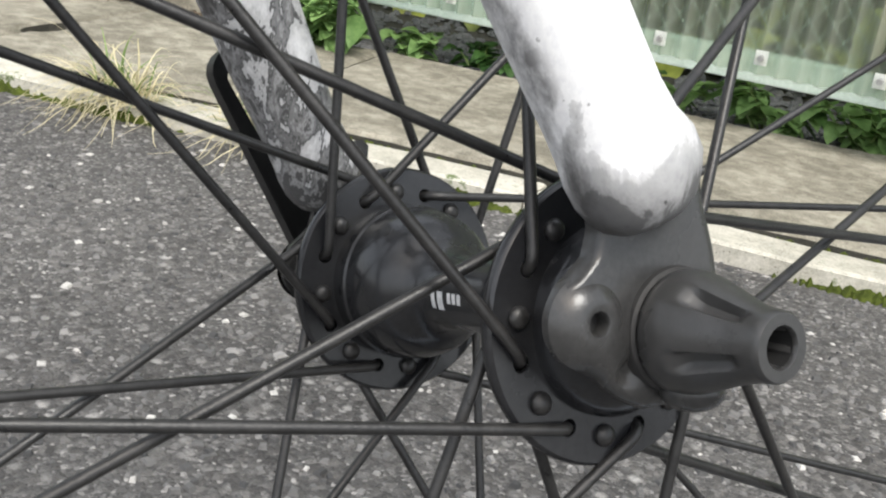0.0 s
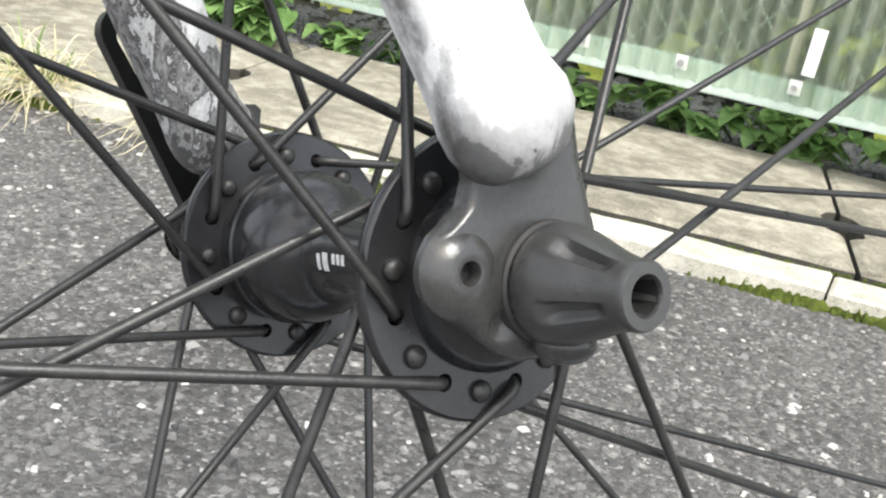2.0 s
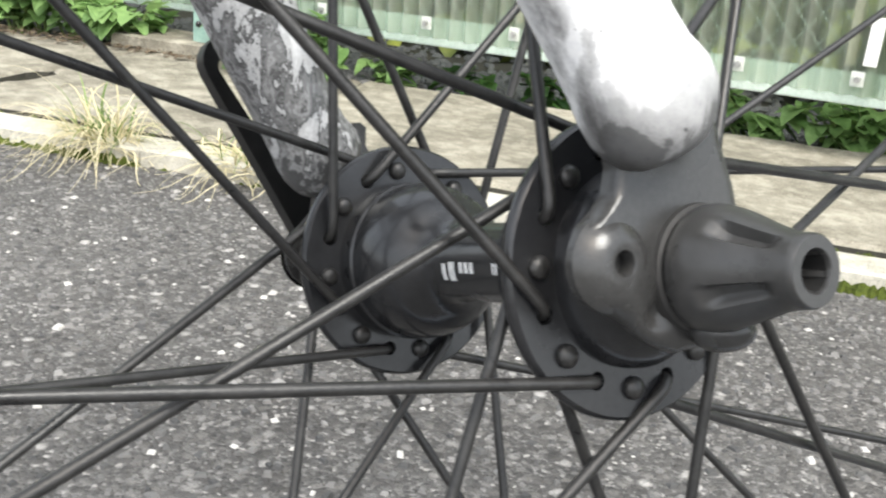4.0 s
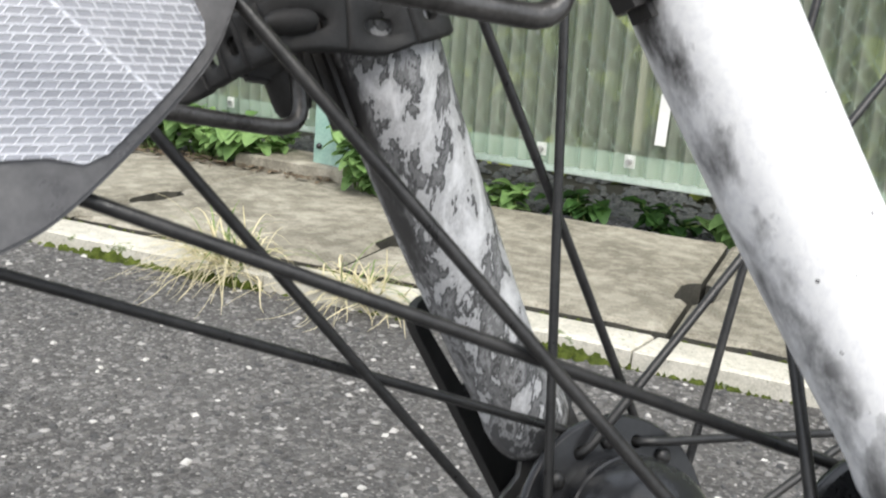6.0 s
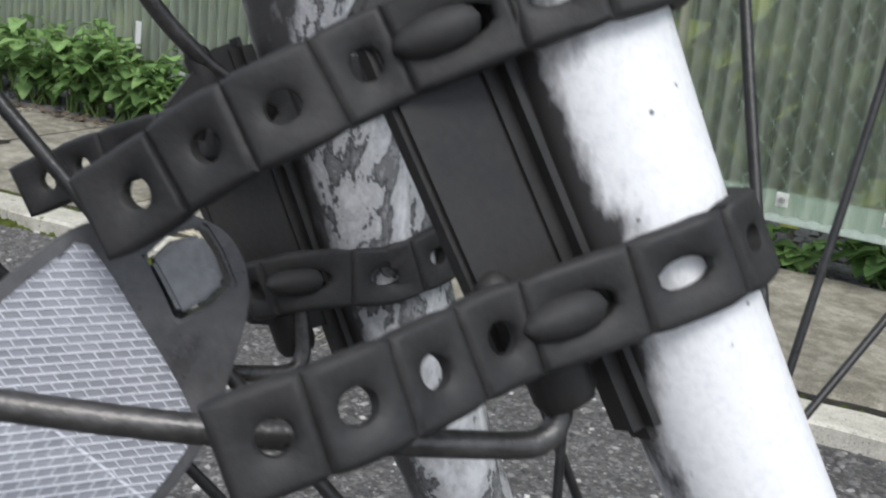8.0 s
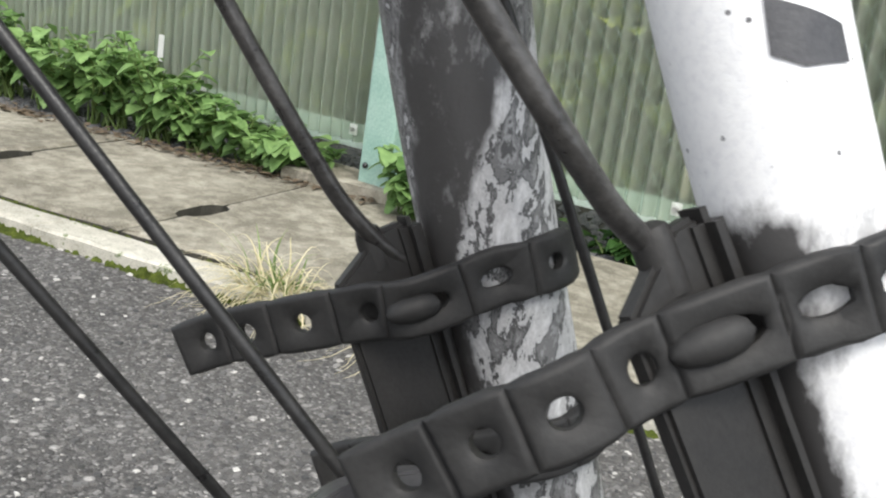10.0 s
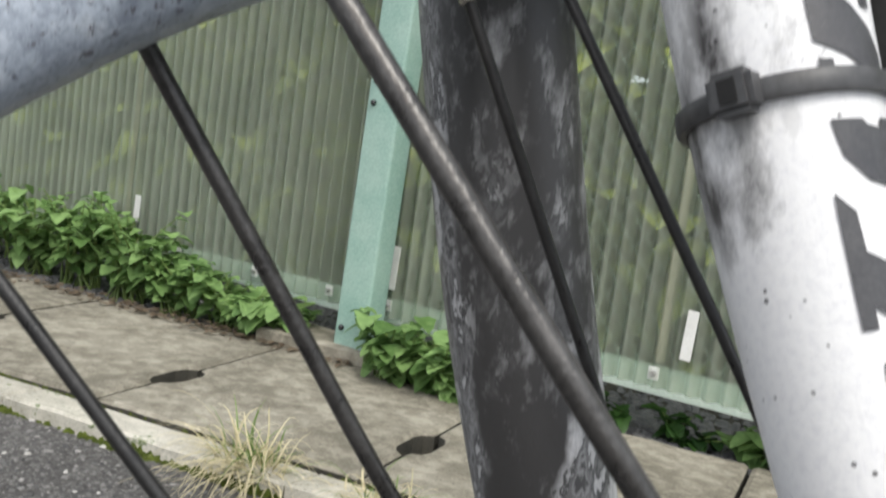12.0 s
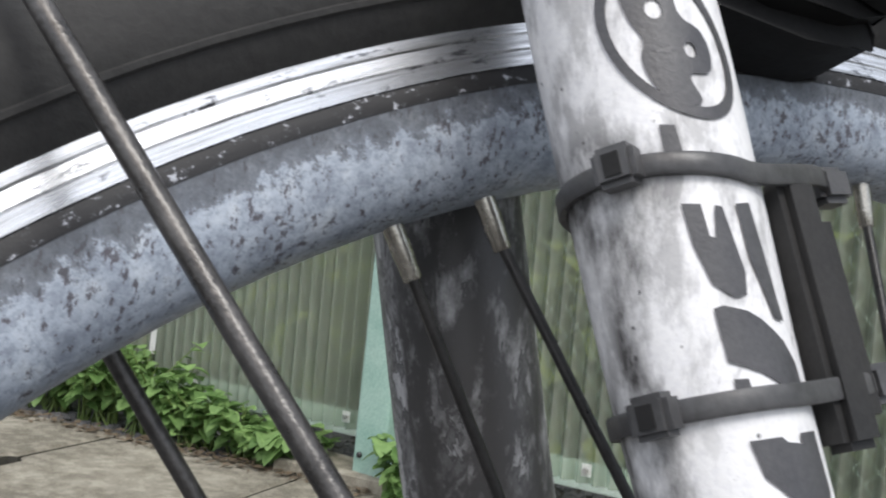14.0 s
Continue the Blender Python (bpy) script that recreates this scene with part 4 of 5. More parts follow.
# ---- fork ----
NEAR = ((-2.453, -13.216, 4.989), (-5.05, 1.1), (0.902, 0.337, 0.113))
FAR = ((-2.549, -11.668, 3.992), (4.6, -1.6), (0.914, 1.13, -0.54))


def leg_at(leg, z):
    """Centre, direction and radius of a leg at height z: curved below, straight above."""
    u = (z - 4) / 20
    v = min(u, 0.85)
    w = min(u, 1.0)
    ax, ay, rr = leg
    p = cm(ax[0] + ax[1] * u + ax[2] * (v * v + 2 * v * (u - v)), ay[0] + ay[1] * u, z)
    t_ = Vector((ax[1] + 2 * ax[2] * v, ay[1], 20)).normalized()
    return p, t_, (rr[0] + rr[1] * w + rr[2] * w * w) / 100


def leg_frame(leg, z):
    c, t_, r = leg_at(leg, z)
    rt = Vector((t_.z, 0, -t_.x)).normalized()
    yb = rt.cross(t_).normalized()
    return c, t_, rt, (yb if yb.y > 0 else -yb), r


def fork_leg(leg, wear, dirt_shade, mat, label, low):
    """A leg with a rounded lower end that bulges at its front shoulder; every point carries its wear, and its grime
    with any painted shade.
    """
    bm = bmesh.new()
    lay, film = bm.verts.layers.float.new("wear"), bm.verts.layers.float.new("dirt_shade")
    seg = 48
    zs = [low + 0.02, low + 0.06, low + 0.16, low + 0.32, low + 0.52, low + 0.8, low + 1.1, low + 1.5] + [low + 2 + 0.25 * k for k in range(48)] + [low + 14 + 1.0 * k for k in range(22)]
    shut = [0.45, 0.7, 0.86, 0.95, 0.99, 1.0, 1.0, 1.0]
    rings = []
    for k, z in enumerate(zs):
        c, t_, rt, yb, r = leg_frame(leg, z)
        r *= shut[k] if k < len(shut) else 1.0
        sh = math.exp(-((z - low - 0.65) / 0.4) ** 2)
        row = []
        for q in range(seg):
            a = 2 * math.pi * q / seg - math.pi
            rr = r * (1 + sh * (0.1 + 0.2 * max(0.0, math.cos(a)) ** 2))
            v = bm.verts.new(c + (rt * math.cos(a) + yb * math.sin(a)) * rr)
            v[lay], v[film] = wear(math.degrees(a), z), dirt_shade(math.degrees(a), z)
            row.append(v)
        rings.append(row)
    for p, q in zip(rings, rings[1:]):
        for k in range(seg):
            bm.faces.new((p[k], p[(k + 1) % seg], q[(k + 1) % seg], q[k]))
    bm.faces.new(rings[0][::-1])
    bm.faces.new(rings[-1])
    return part("fork_leg", bm, mat, bicycle, label)


def near_wear(a, z):
    rear = (a + 166 + 180) % 360 - 180
    return 0.03 + 0.24 * math.exp(-(rear / 24) ** 4) * ease((9 - z) / 2) + 0.8 * ease((2.95 - z) / 1.1) + 0.14 * ease((z - 16) / 4)


def near_dirt(a, z):
    """Road film: down the rear, round the clamp and along the edges of its straps."""
    a = a if a < 90 else a - 360
    rear = ease((-148 - a) / 22) * ease((a + 215) / 20)
    held = ease((z - 8.2) / 0.9) * ease((14.1 - z) / 0.9)
    line = -174 + 16 * ease((z - 19.5) / 3)
    d = max((0.42 + 0.2 * ease((z - 7) / 1.5)) * rear * ease((9.6 - z) / 1.5), ease((-130 - a) / 38) * held, 0.6 * math.exp(-((a - line) / 17) ** 2) * ease((z - 18.6) / 1.5) * ease((23.0 - z) / 0.8))
    side = 0.25 + 0.75 * ease((-112 - a) / 45)
    d = max(d, 0.85 * side * ease((10.95 - z) / 0.7) * ease((z - 9.5) / 0.1))
    d = max(d, 0.7 * side * ease((z - 11.6) / 0.6) * ease((12.7 - z) / 0.1))
    d = max(d, 0.95 * side * ease((13.75 - z) / 0.4) * ease((z - 12.6) / 0.1))
    d = max(d, 0.22 * ease((z - 18) / 3), 0.8 * ease((-140 - a) / 25) * math.exp(-((z - 19.15) / 0.75) ** 2), 0.7 * ease((-100 - a) / 60) * math.exp(-((z - 22.75) / 0.45) ** 2))
    return max(d, 0.8 * side * ease((z - 8.5) / 0.8) * ease((9.8 - z) / 0.1) * ease((-130 - a) / 25))


def far_wear(a, z):
    rear = (a + 180 + 180) % 360 - 180
    return 0.24 + 0.12 * math.exp(-(rear / 40) ** 4) + 0.25 * ease((3.2 - z) / 1.5)


def far_dirt_shade(a, z):
    """Road film on the rear half; higher up, shade from wheel and tyre is painted in with it and it wraps round to the
    side.
    """
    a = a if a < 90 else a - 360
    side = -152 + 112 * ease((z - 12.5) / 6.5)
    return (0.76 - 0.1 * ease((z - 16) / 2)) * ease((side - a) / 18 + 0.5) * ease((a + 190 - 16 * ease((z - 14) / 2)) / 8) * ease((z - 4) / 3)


legs = [fork_leg(NEAR, near_wear, near_dirt, M_LEG_NEAR, "white painted fork leg, worn grey along its rear", 1.62),
        fork_leg(FAR, far_wear, far_dirt_shade, M_LEG_FAR, "white fork leg scraped grey in large patches", 1.55)]


def dropout(s):
    """Cast fork end: a sculpted plate from the leg down round the axle, with a domed eyelet."""
    yb = 4.62
    mid = Vector((-0.72, 0.9))
    eye = Vector((-1.56, 0.06))
    out = [(-1.95, 2.35), (-1.68, 1.85), (-1.56, 1.4), (-1.62, 1.0), (-1.84, 0.74), (-2.06, 0.54)] + arc(eye.x, eye.y, 0.66, 150, 255, 7) + [(-1.5, -0.68), (-1.25, -0.78), (-1.02, -0.95), (-0.72, -1.12), (-0.3, -1.25), (0.2, -1.2), (0.7, -0.9), (1.0, -0.4), (1.08, 0.1), (1.0, 0.7), (0.82, 1.3), (0.55, 1.9), (0.38, 2.5), (0.1, 2.9), (-0.5, 3.0), (-1.2, 2.9), (-1.8, 2.6)]
    if s > 0:
        out = [(min(x, -0.35 if z > 0.9 else 0.75), z) for x, z in out if not (z > 1.0 and x > 0.4)]
    pts = []
    for p, q in zip(out, out[1:] + out[:1]):
        for k in range(3):
            pts.append(Vector(p).lerp(Vector(q), k / 3))
    bm = bmesh.new()
    levels = [(1.0, 0.0), (1.0, 0.08), (0.99, 0.16), (0.965, 0.24), (0.925, 0.3), (0.87, 0.335)] + [(0.8 - 0.1 * k, 0.35) for k in range(8)]
    rings = []
    for sc, h in levels:
        row = []
        for p in pts:
            q = mid + (p - mid) * sc
            d = (q - eye).length
            hh = h + (0.17 * math.exp(-((q - Vector((-1.42, -0.15))).length / 0.5) ** 2) - 0.2 * math.exp(-((q - Vector((-0.84, -0.66))).length / 0.16) ** 2) - 0.55 * ease((0.24 - d) / 0.06) + 0.3 * ease((q.y - 1.3) / 1.2) * ease((0.1 - q.x) / 0.9)) * min(1.0, h / 0.3)
            row.append(bm.verts.new(cm(q.x, s * (yb + hh), q.y)))
        rings.append(row)
    n = len(pts)
    for a, b in zip(rings, rings[1:]):
        for k in range(n):
            bm.faces.new((a[k], a[(k + 1) % n], b[(k + 1) % n], b[k]))
    bm.faces.new(rings[-1])
    bm.faces.new(rings[0][::-1])
    d = part("fork_end", bm, M_DROP, bicycle, "dark grey cast fork end with an eyelet")
    bm = bmesh.new()
    lathe(bm, [(0.17, 0.32), (0.17, 0.0), (0.19, -0.03), (0.27, -0.045), (0.38, -0.02), (0.5, 0.05), (0.6, 0.12), (0.7, 0.26)], 32)
    bmesh.ops.transform(bm, matrix=Matrix.Diagonal((1, -s, 1, 1)), verts=bm.verts[:])
    bmesh.ops.translate(bm, verts=bm.verts[:], vec=cm(eye.x, s * (yb + 0.46), eye.y))
    part("eyelet", bm, M_DROP, d)
    bm = bmesh.new()
    # near-black disc closes the eyelet, painting the shade of its bore
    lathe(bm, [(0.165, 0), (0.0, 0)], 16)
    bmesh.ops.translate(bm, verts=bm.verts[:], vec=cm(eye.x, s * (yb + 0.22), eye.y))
    part("eyelet_bore", bm, M_HOLE_SHADE, d)
    return d


dropout(-1)
dropout(1)


NUT_TURN = 208.0


def cone_nut():
    bm = bmesh.new()

    def lobes(a, h):
        f = ease((-h - 5.6) / 0.35) * ease((6.72 + h) / 0.25)
        c = math.cos(5 * (a - radians(NUT_TURN)))
        return 1 - 0.24 * f * ease((c - 0.4) / 0.45)
    prof = [(0.5, -4.95), (0.86, -5.1), (0.91, -5.16), (0.93, -5.25), (0.925, -5.4), (0.905, -5.5)]
    prof += [(0.905 - 0.385 * (0.45 * ease(k / 14) + 0.55 * k / 14), -5.5 - 1.25 * k / 14) for k in range(1, 15)]
    prof += [(0.51, -6.85), (0.505, -6.95), (0.47, -7.0), (0.31, -7.0), (0.285, -6.96), (0.28, -6.4)]
    lathe(bm, prof, 120, lobes=lobes)
    n = part("axle_nut", bm, M_NUT, bicycle, "grey fluted quick-release cone nut with a bored end")
    bm = bmesh.new()
    # near-black lining paints the shade down the nut's bore
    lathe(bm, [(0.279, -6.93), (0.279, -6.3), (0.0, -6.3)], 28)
    part("bore", bm, M_HOLE_SHADE, n)
    bm = bmesh.new()
    bmesh.ops.create_uvsphere(bm, u_segments=24, v_segments=14, radius=1.0, matrix=Matrix.Translation(cm(0.25, -5.2, -0.9)) @ Matrix.Diagonal((0.0056, 0.0042, 0.0032, 1)))
    part("tab", bm, M_NUT, n)
    bm = bmesh.new()
    lathe(bm, [(0.88, -5.1), (0.94, -5.06), (0.97, -4.9)], 48)
    part("seat_ring", bm, M_RUBBER, n)


cone_nut()


def release_lever():
    bm = bmesh.new()
    lathe(bm, [(0.0, 4.9), (0.85, 4.95), (0.95, 5.2), (0.95, 6.0), (0.8, 6.6), (0.6, 6.9), (0.0, 6.95)], 28)
    base = part("lever_boss", bm, M_PLASTIC, bicycle, "black quick-release boss")
    a, b = Vector((-0.2, 0.1)), Vector((-3.2, 4.62))
    d = (b - a).normalized()
    s = Vector((-d.y, d.x))
    L = (b - a).length

    def loop(w0, w1, t0, t1, n):
        right = [a + d * (t0 + (t1 - t0) * k / n) - s * (w0 + (w1 - w0) * k / n) for k in range(n + 1)]
        cap = [a + d * t1 + (d * math.sin(q) - s * math.cos(q)) * w1 for q in [math.pi * j / 8 for j in range(1, 8)]]
        left = [a + d * (t1 - (t1 - t0) * k / n) + s * (w1 - (w1 - w0) * k / n) for k in range(n + 1)]
        return [(p.x, p.y) for p in right + cap + left]
    outer = loop(0.74, 0.58, 0.0, L - 0.4, 6)
    inner = loop(0.2, 0.24, L * 0.62, L - 0.5, 4)
    bm = bmesh.new()
    plate(bm, outer, [inner], 0, 0.32, lambda u, v, w: cm(u, 6.0 + w + 0.04 * max(0, v), v), bevel=0.06)
    part("lever", bm, M_LEVER, base, "black flat quick-release lever with a slot")


release_lever()


# ---- straps, brackets and mudguard stays ----
def smooth_path(pts, n=5):
    """Catmull-Rom curve through the points, with the place of each point along it."""
    pts = [Vector(p) for p in pts]
    ext = [pts[0] * 2 - pts[1]] + pts + [pts[-1] * 2 - pts[-2]]
    out, keys, s = [], [], 0.0
    for k in range(1, len(ext) - 2):
        p0, p1, p2, p3 = ext[k - 1:k + 3]
        keys.append(s)
        for j in range(n):
            u = j / n
            q = 0.5 * (2 * p1 + (p2 - p0) * u + (2 * p0 - 5 * p1 + 4 * p2 - p3) * u * u + (3 * p1 - p0 - 3 * p2 + p3) * u ** 3)
            if out:
                s += (q - out[-1]).length * 100
                if j == 0:
                    keys[-1] = s
            out.append(q)
    s += (pts[-1] - out[-1]).length * 100
    out.append(pts[-1])
    return out, keys + [s]


def strap(pts, width_dir, holes, width=1.06, thick=0.25):
    """A moulded rubber band along a path: one dished cell with a hole at each station, a groove between cells."""
    dist = [0.0]
    for p, q in zip(pts, pts[1:]):
        dist.append(dist[-1] + (q - p).length * 100)

    def where(s):
        s = min(max(s, 0), dist[-1] - 1e-4)
        k = max(i for i in range(len(dist) - 1) if dist[i] <= s)
        t_ = (s - dist[k]) / (dist[k + 1] - dist[k])
        p = pts[k].lerp(pts[k + 1], t_)
        d0 = (pts[k + 1] - pts[max(k - 1, 0)]).normalized()
        d1 = (pts[min(k + 2, len(pts) - 1)] - pts[k]).normalized()
        d = d0.lerp(d1, t_).normalized()
        w = (width_dir - d * width_dir.dot(d)).normalized()
        return p, d, w, d.cross(w)

    bm = bmesh.new()

    def put(s, w, h):
        p, d, wd, nn = where(s)
        return bm.verts.new(p + wd * w / 100 + nn * h / 100)

    st = [h[0] for h in holes]
    cuts = [0.0] + [(a[0] + a[1] + b[0] - b[1]) / 2 for a, b in zip(holes, holes[1:])] + [st[-1] + (st[-1] - st[-2]) * 0.5]
    m = 5

    def edge(a, b, inset, flare):
        """Outline of a cell, five points a side."""
        W = width / 2 - inset
        pinch = 0.945
        lo, hi = a + inset, b - inset
        ss = [lo + (hi - lo) * k / m for k in range(m)]

        def wd(s):
            e = min(s - a, b - s) / 0.16
            return W * (pinch + (1 - pinch) * ease(e)) if flare else W * 0.99
        pts_ = [(s, -wd(s)) for s in ss]
        pts_ += [(hi, wd(hi) * (-1 + 2 * k / m)) for k in range(m)]
        ss2 = [hi + (lo - hi) * k / m for k in range(m)]
        pts_ += [(s, wd(s)) for s in ss2]
        pts_ += [(lo, wd(lo) * (1 - 2 * k / m)) for k in range(m)]
        return pts_
    n = 4 * m
    for (c, rx, rz), a, b in zip(holes, cuts, cuts[1:]):
        o = edge(a, b, 0.0, True)
        i1 = edge(a, b, 0.05, True)
        i2 = edge(a, b, 0.095, False)
        ang = [math.atan2(w / rz, (s - c) / rx) for s, w in i2]
        hole = [(c + rx * math.cos(q), rz * math.sin(q)) for q in ang]
        dish = [(c + (rx + 0.045) * math.cos(q), (rz + 0.07) * math.sin(q)) for q in ang]
        loops = [[put(*q, 0.0) for q in hole], [put(*q, thick * 0.66) for q in hole], [put(*q, thick * 0.86) for q in dish],
                 [put(*q, thick) for q in i2], [put(*q, thick * 0.97) for q in i1], [put(*q, thick * 0.74) for q in o], [put(*q, 0.0) for q in o]]
        loops.append(loops[0])
        for p, q in zip(loops, loops[1:]):
            for k in range(n):
                bm.faces.new((p[k], p[(k + 1) % n], q[(k + 1) % n], q[k]))
    # plain band on round the back
    a, b = cuts[-1], dist[-1]
    rows = []
    k = max(2, int((b - a) / 0.2))
    for i in range(k + 1):
        s = a + (b - a) * i / k
        rows.append([put(s, w * width / 2, h * thick) for w, h in ((-0.93, 0), (-0.93, 0.6), (-0.84, 0.9), (0.84, 0.9), (0.93, 0.6), (0.93, 0))])
    for p, q in zip(rows, rows[1:]):
        for i in range(6):
            bm.faces.new((p[i], p[(i + 1) % 6], q[(i + 1) % 6], q[i]))
    bm.faces.new(rows[-1])
    bmesh.ops.remove_doubles(bm, verts=bm.verts[:], dist=2e-5)
    return bm


def mount(leg, zc_low, zc_up, low_tail, low_hold, up_tail, up_hold, label):
    """Rubber-strap clamp on a fork leg that carries a mudguard stay: saddle, ribbed block, two straps with pegs."""
    th = thing("stay_clamp", label, "clamp", BIKE, group="rubber strap clamps on the fork")
    zm = (zc_low + zc_up) / 2
    p0, t0, right, yv, r0 = leg_frame(leg, zm)
    k = r0 / 0.0113
    ln = (leg_at(leg, zc_up)[0] - leg_at(leg, zc_low)[0]).length
    rot = Matrix((right, yv, t0)).transposed().to_4x4()
    bm = bmesh.new()
    rows = []
    for j in range(10):
        z = zm + ln * 90 * (j / 9 - 0.5)
        c, t_, rt, yb, r = leg_frame(leg, z)
        row = []
        for a in range(-215, -168, 7):
            q = radians(a)
            row.append((c + (rt * math.cos(q) + yb * math.sin(q)) * (r + 0.0004), c + (rt * math.cos(q) + yb * math.sin(q)) * (r + 0.0018)))
        rows.append([bm.verts.new(x[1]) for x in row] + [bm.verts.new(x[0]) for x in row[::-1]])
    for p, q in zip(rows, rows[1:]):
        for i in range(len(p)):
            bm.faces.new((p[i], p[(i + 1) % len(p)], q[(i + 1) % len(p)], q[i]))
    bm.faces.new(rows[0])
    bm.faces.new(rows[-1][::-1])
    part("saddle", bm, M_RUBBER, th)
    # holder block with slanted ends
    bm = bmesh.new()
    half = ln * 50
    outl = [(-2.75, -half - 0.25), (-1.7, -half - 0.75), (-1.35, -half - 0.75), (-1.35, half + 1.3), (-1.75, half + 1.25), (-2.8, half + 0.45)]
    lean = Matrix()
    lean[0][2] = -0.07
    base = Matrix.Translation(p0) @ rot @ lean
    plate(bm, [(u * k, v) for u, v in outl], (), -0.12, 0.25, lambda u, v, w: base @ cm(u, w, v), bevel=0.07)
    blk = part("block", bm, M_PLASTIC, th, "black plastic stay holder")
    bm = bmesh.new()
    box(bm, (0.0046, 0.0075, ln + 0.032), base @ Matrix.Translation((-0.0129 * k, 0.0002, -0.0024)), 0.0018)
    part("rib", bm, M_PLASTIC, blk)
    for u, v, s, r_ in ((-2.05, -half - 0.5, -1, 0.0038), (-1.95, half + 0.72, 1, 0.0026)):
        bm = bmesh.new()
        e = [base @ cm(u * k, 0.1, v + s * q) for q in (-0.2, 0.45, 0.6, 0.66)]
        tube(bm, e, [r_, r_, r_ * 0.82, r_ * 0.4], 20)
        part("cap", bm, M_PLASTIC, blk)
    bm = bmesh.new()
    e = base.inverted() @ leg_at(leg, zc_low)[0]
    tube(bm, [base @ Vector((-0.0252 * k, q, e.z + 0.0048)) for q in (-0.003, -0.0025, -0.0015, 0.002)], [0.0008, 0.0018, 0.0022, 0.0022], 16)
    part("lug", bm, M_PLASTIC, blk)
    for zc, tail, hold in ((zc_low, low_tail, low_hold), (zc_up, up_tail, up_hold)):
        c, t_, rt, yb, r = leg_frame(leg, zc)
        R = r + 0.0005
        tl = [cm(*q) for q in tail]
        angs = [hold[0] + (hold[1] - hold[0]) * j / 3 for j in range(4)]
        while angs[-1] < 150:
            angs.append(angs[-1] + 14)
        ring = [c + (rt * math.cos(radians(a)) + yb * math.sin(radians(a))) * R for a in angs]
        path, keys = smooth_path(tl[:6] + ring)
        hs = [(keys[1 + j], 0.185, 0.185) for j in range(4)] + [(keys[5] + 0.14, 0.44, 0.19), (keys[6], 0.34, 0.17), (keys[9], 0.2, 0.16)]
        bm = strap(path, t_, hs)
        sp = part("strap", bm, M_RUBBER, th, "black rubber strap with moulded holes")
        # long rounded peg hooked through the wide hole
        d = (ring[0] - tl[4]).normalized()
        w = (t_ - d * t_.dot(d)).normalized()
        nn = d.cross(w)
        bm = bmesh.new()
        prof = [(-0.58, 0.02, 0.12), (-0.54, 0.11, 0.17), (-0.42, 0.19, 0.22), (-0.2, 0.235, 0.26), (0.05, 0.235, 0.25), (0.25, 0.2, 0.19), (0.36, 0.13, 0.12), (0.4, 0.02, 0.1)]
        rows = []
        for x, hw, hh in prof:
            rows.append([bm.verts.new(tl[5] + (d * x + w * hw * math.cos(q) + nn * (0.17 + hh * math.sin(q))) / 100) for q in [2 * math.pi * i / 16 for i in range(16)]])
        for p, q in zip(rows, rows[1:]):
            for i in range(16):
                bm.faces.new((p[i], p[(i + 1) % 16], q[(i + 1) % 16], q[i]))
        bm.faces.new(rows[0])
        bm.faces.new(rows[-1])
        part("peg", bm, M_RUBBER, sp)
    return th


mount(NEAR, 9.7, 12.65,
      [(-11.05, -5.3, 7.38), (-10.57, -5.43, 7.61), (-9.88, -5.6, 7.92), (-9.07, -5.42, 8.26), (-8.26, -5.3, 8.65), (-7.5, -5.4, 8.97)], (-116, -62),
      [(-11.95, -2.6, 9.6), (-11.53, -3.04, 9.93), (-11.01, -3.8, 10.44), (-10.45, -4.35, 10.85), (-9.65, -4.5, 11.4), (-8.95, -4.9, 11.83)], (-132, -92),
      "black rubber strap clamp holding a stay on the white leg")
mount(FAR, 9.85, 13.0,
      [(-9.39, 5.65, 8.5), (-8.9, 5.35, 8.75), (-8.6, 4.65, 8.95), (-8.4, 3.95, 9.05), (-8.2, 3.35, 9.12), (-7.75, 2.85, 9.3)], (-117, -66),
      [(-12.1, 6.8, 10.6), (-11.61, 6.45, 10.88), (-11.1, 5.6, 11.15), (-10.4, 4.6, 11.45), (-9.5, 3.6, 11.8), (-8.95, 2.95, 11.95)], (-121, -71),
      "black rubber strap clamp with a loose tail on the scraped leg")


def stay(pts, label):
    bm = bmesh.new()
    tube(bm, bend([cm(*p) for p in pts], 7, 0.45), 0.0016, 14)
    me = part("mudguard_stay", bm, M_WIRE)
    me.matrix_world = BIKE
    return tagged(me, label, "mudguard stay", group="mudguard stays")


stay([(-7.2, -4.6, 9.4), (-6.84, -4.6, 7.47), (-8.3, -4.57, 7.46), (-11.0, -4.43, 7.49), (-16, -3.16, 7.89), (-40, 2.0, 9.8)], "dark steel mudguard stay bent under the near clamp")
stay([(-9.5, -4.35, 12.75), (-10.2, -4.6, 13.0), (-11.2, -4.95, 13.65), (-12.84, -5.03, 15.29), (-19.2, -2.5, 24.39), (-26.0, 0.2, 34.1)], "dark steel mudguard stay rising from the near clamp")
stay([(-7.4, 3.9, 9.23), (-7.1, 3.9, 7.6), (-8.4, 3.8, 7.56), (-11.5, 3.39, 7.53), (-40.0, 2.0, 8.0)], "dark steel mudguard stay bent under the far clamp")
stay([(-8.7, 3.9, 12.7), (-9.4, 3.8, 12.95), (-10.4, 3.55, 13.6), (-11.73, 3.25, 14.99), (-17.29, 2.56, 21.65), (-30.0, 1.0, 36.9)], "dark steel mudguard stay rising from the far clamp")

# ---- wheel reflector ----
refl = thing("wheel_reflector", "dusty clear spoke reflector with a screwed corner tab", "reflector", BIKE)
U, V = Vector((-0.668, -0.744)), Vector((0.744, -0.668))
O = Vector((-10.83, 8.26))


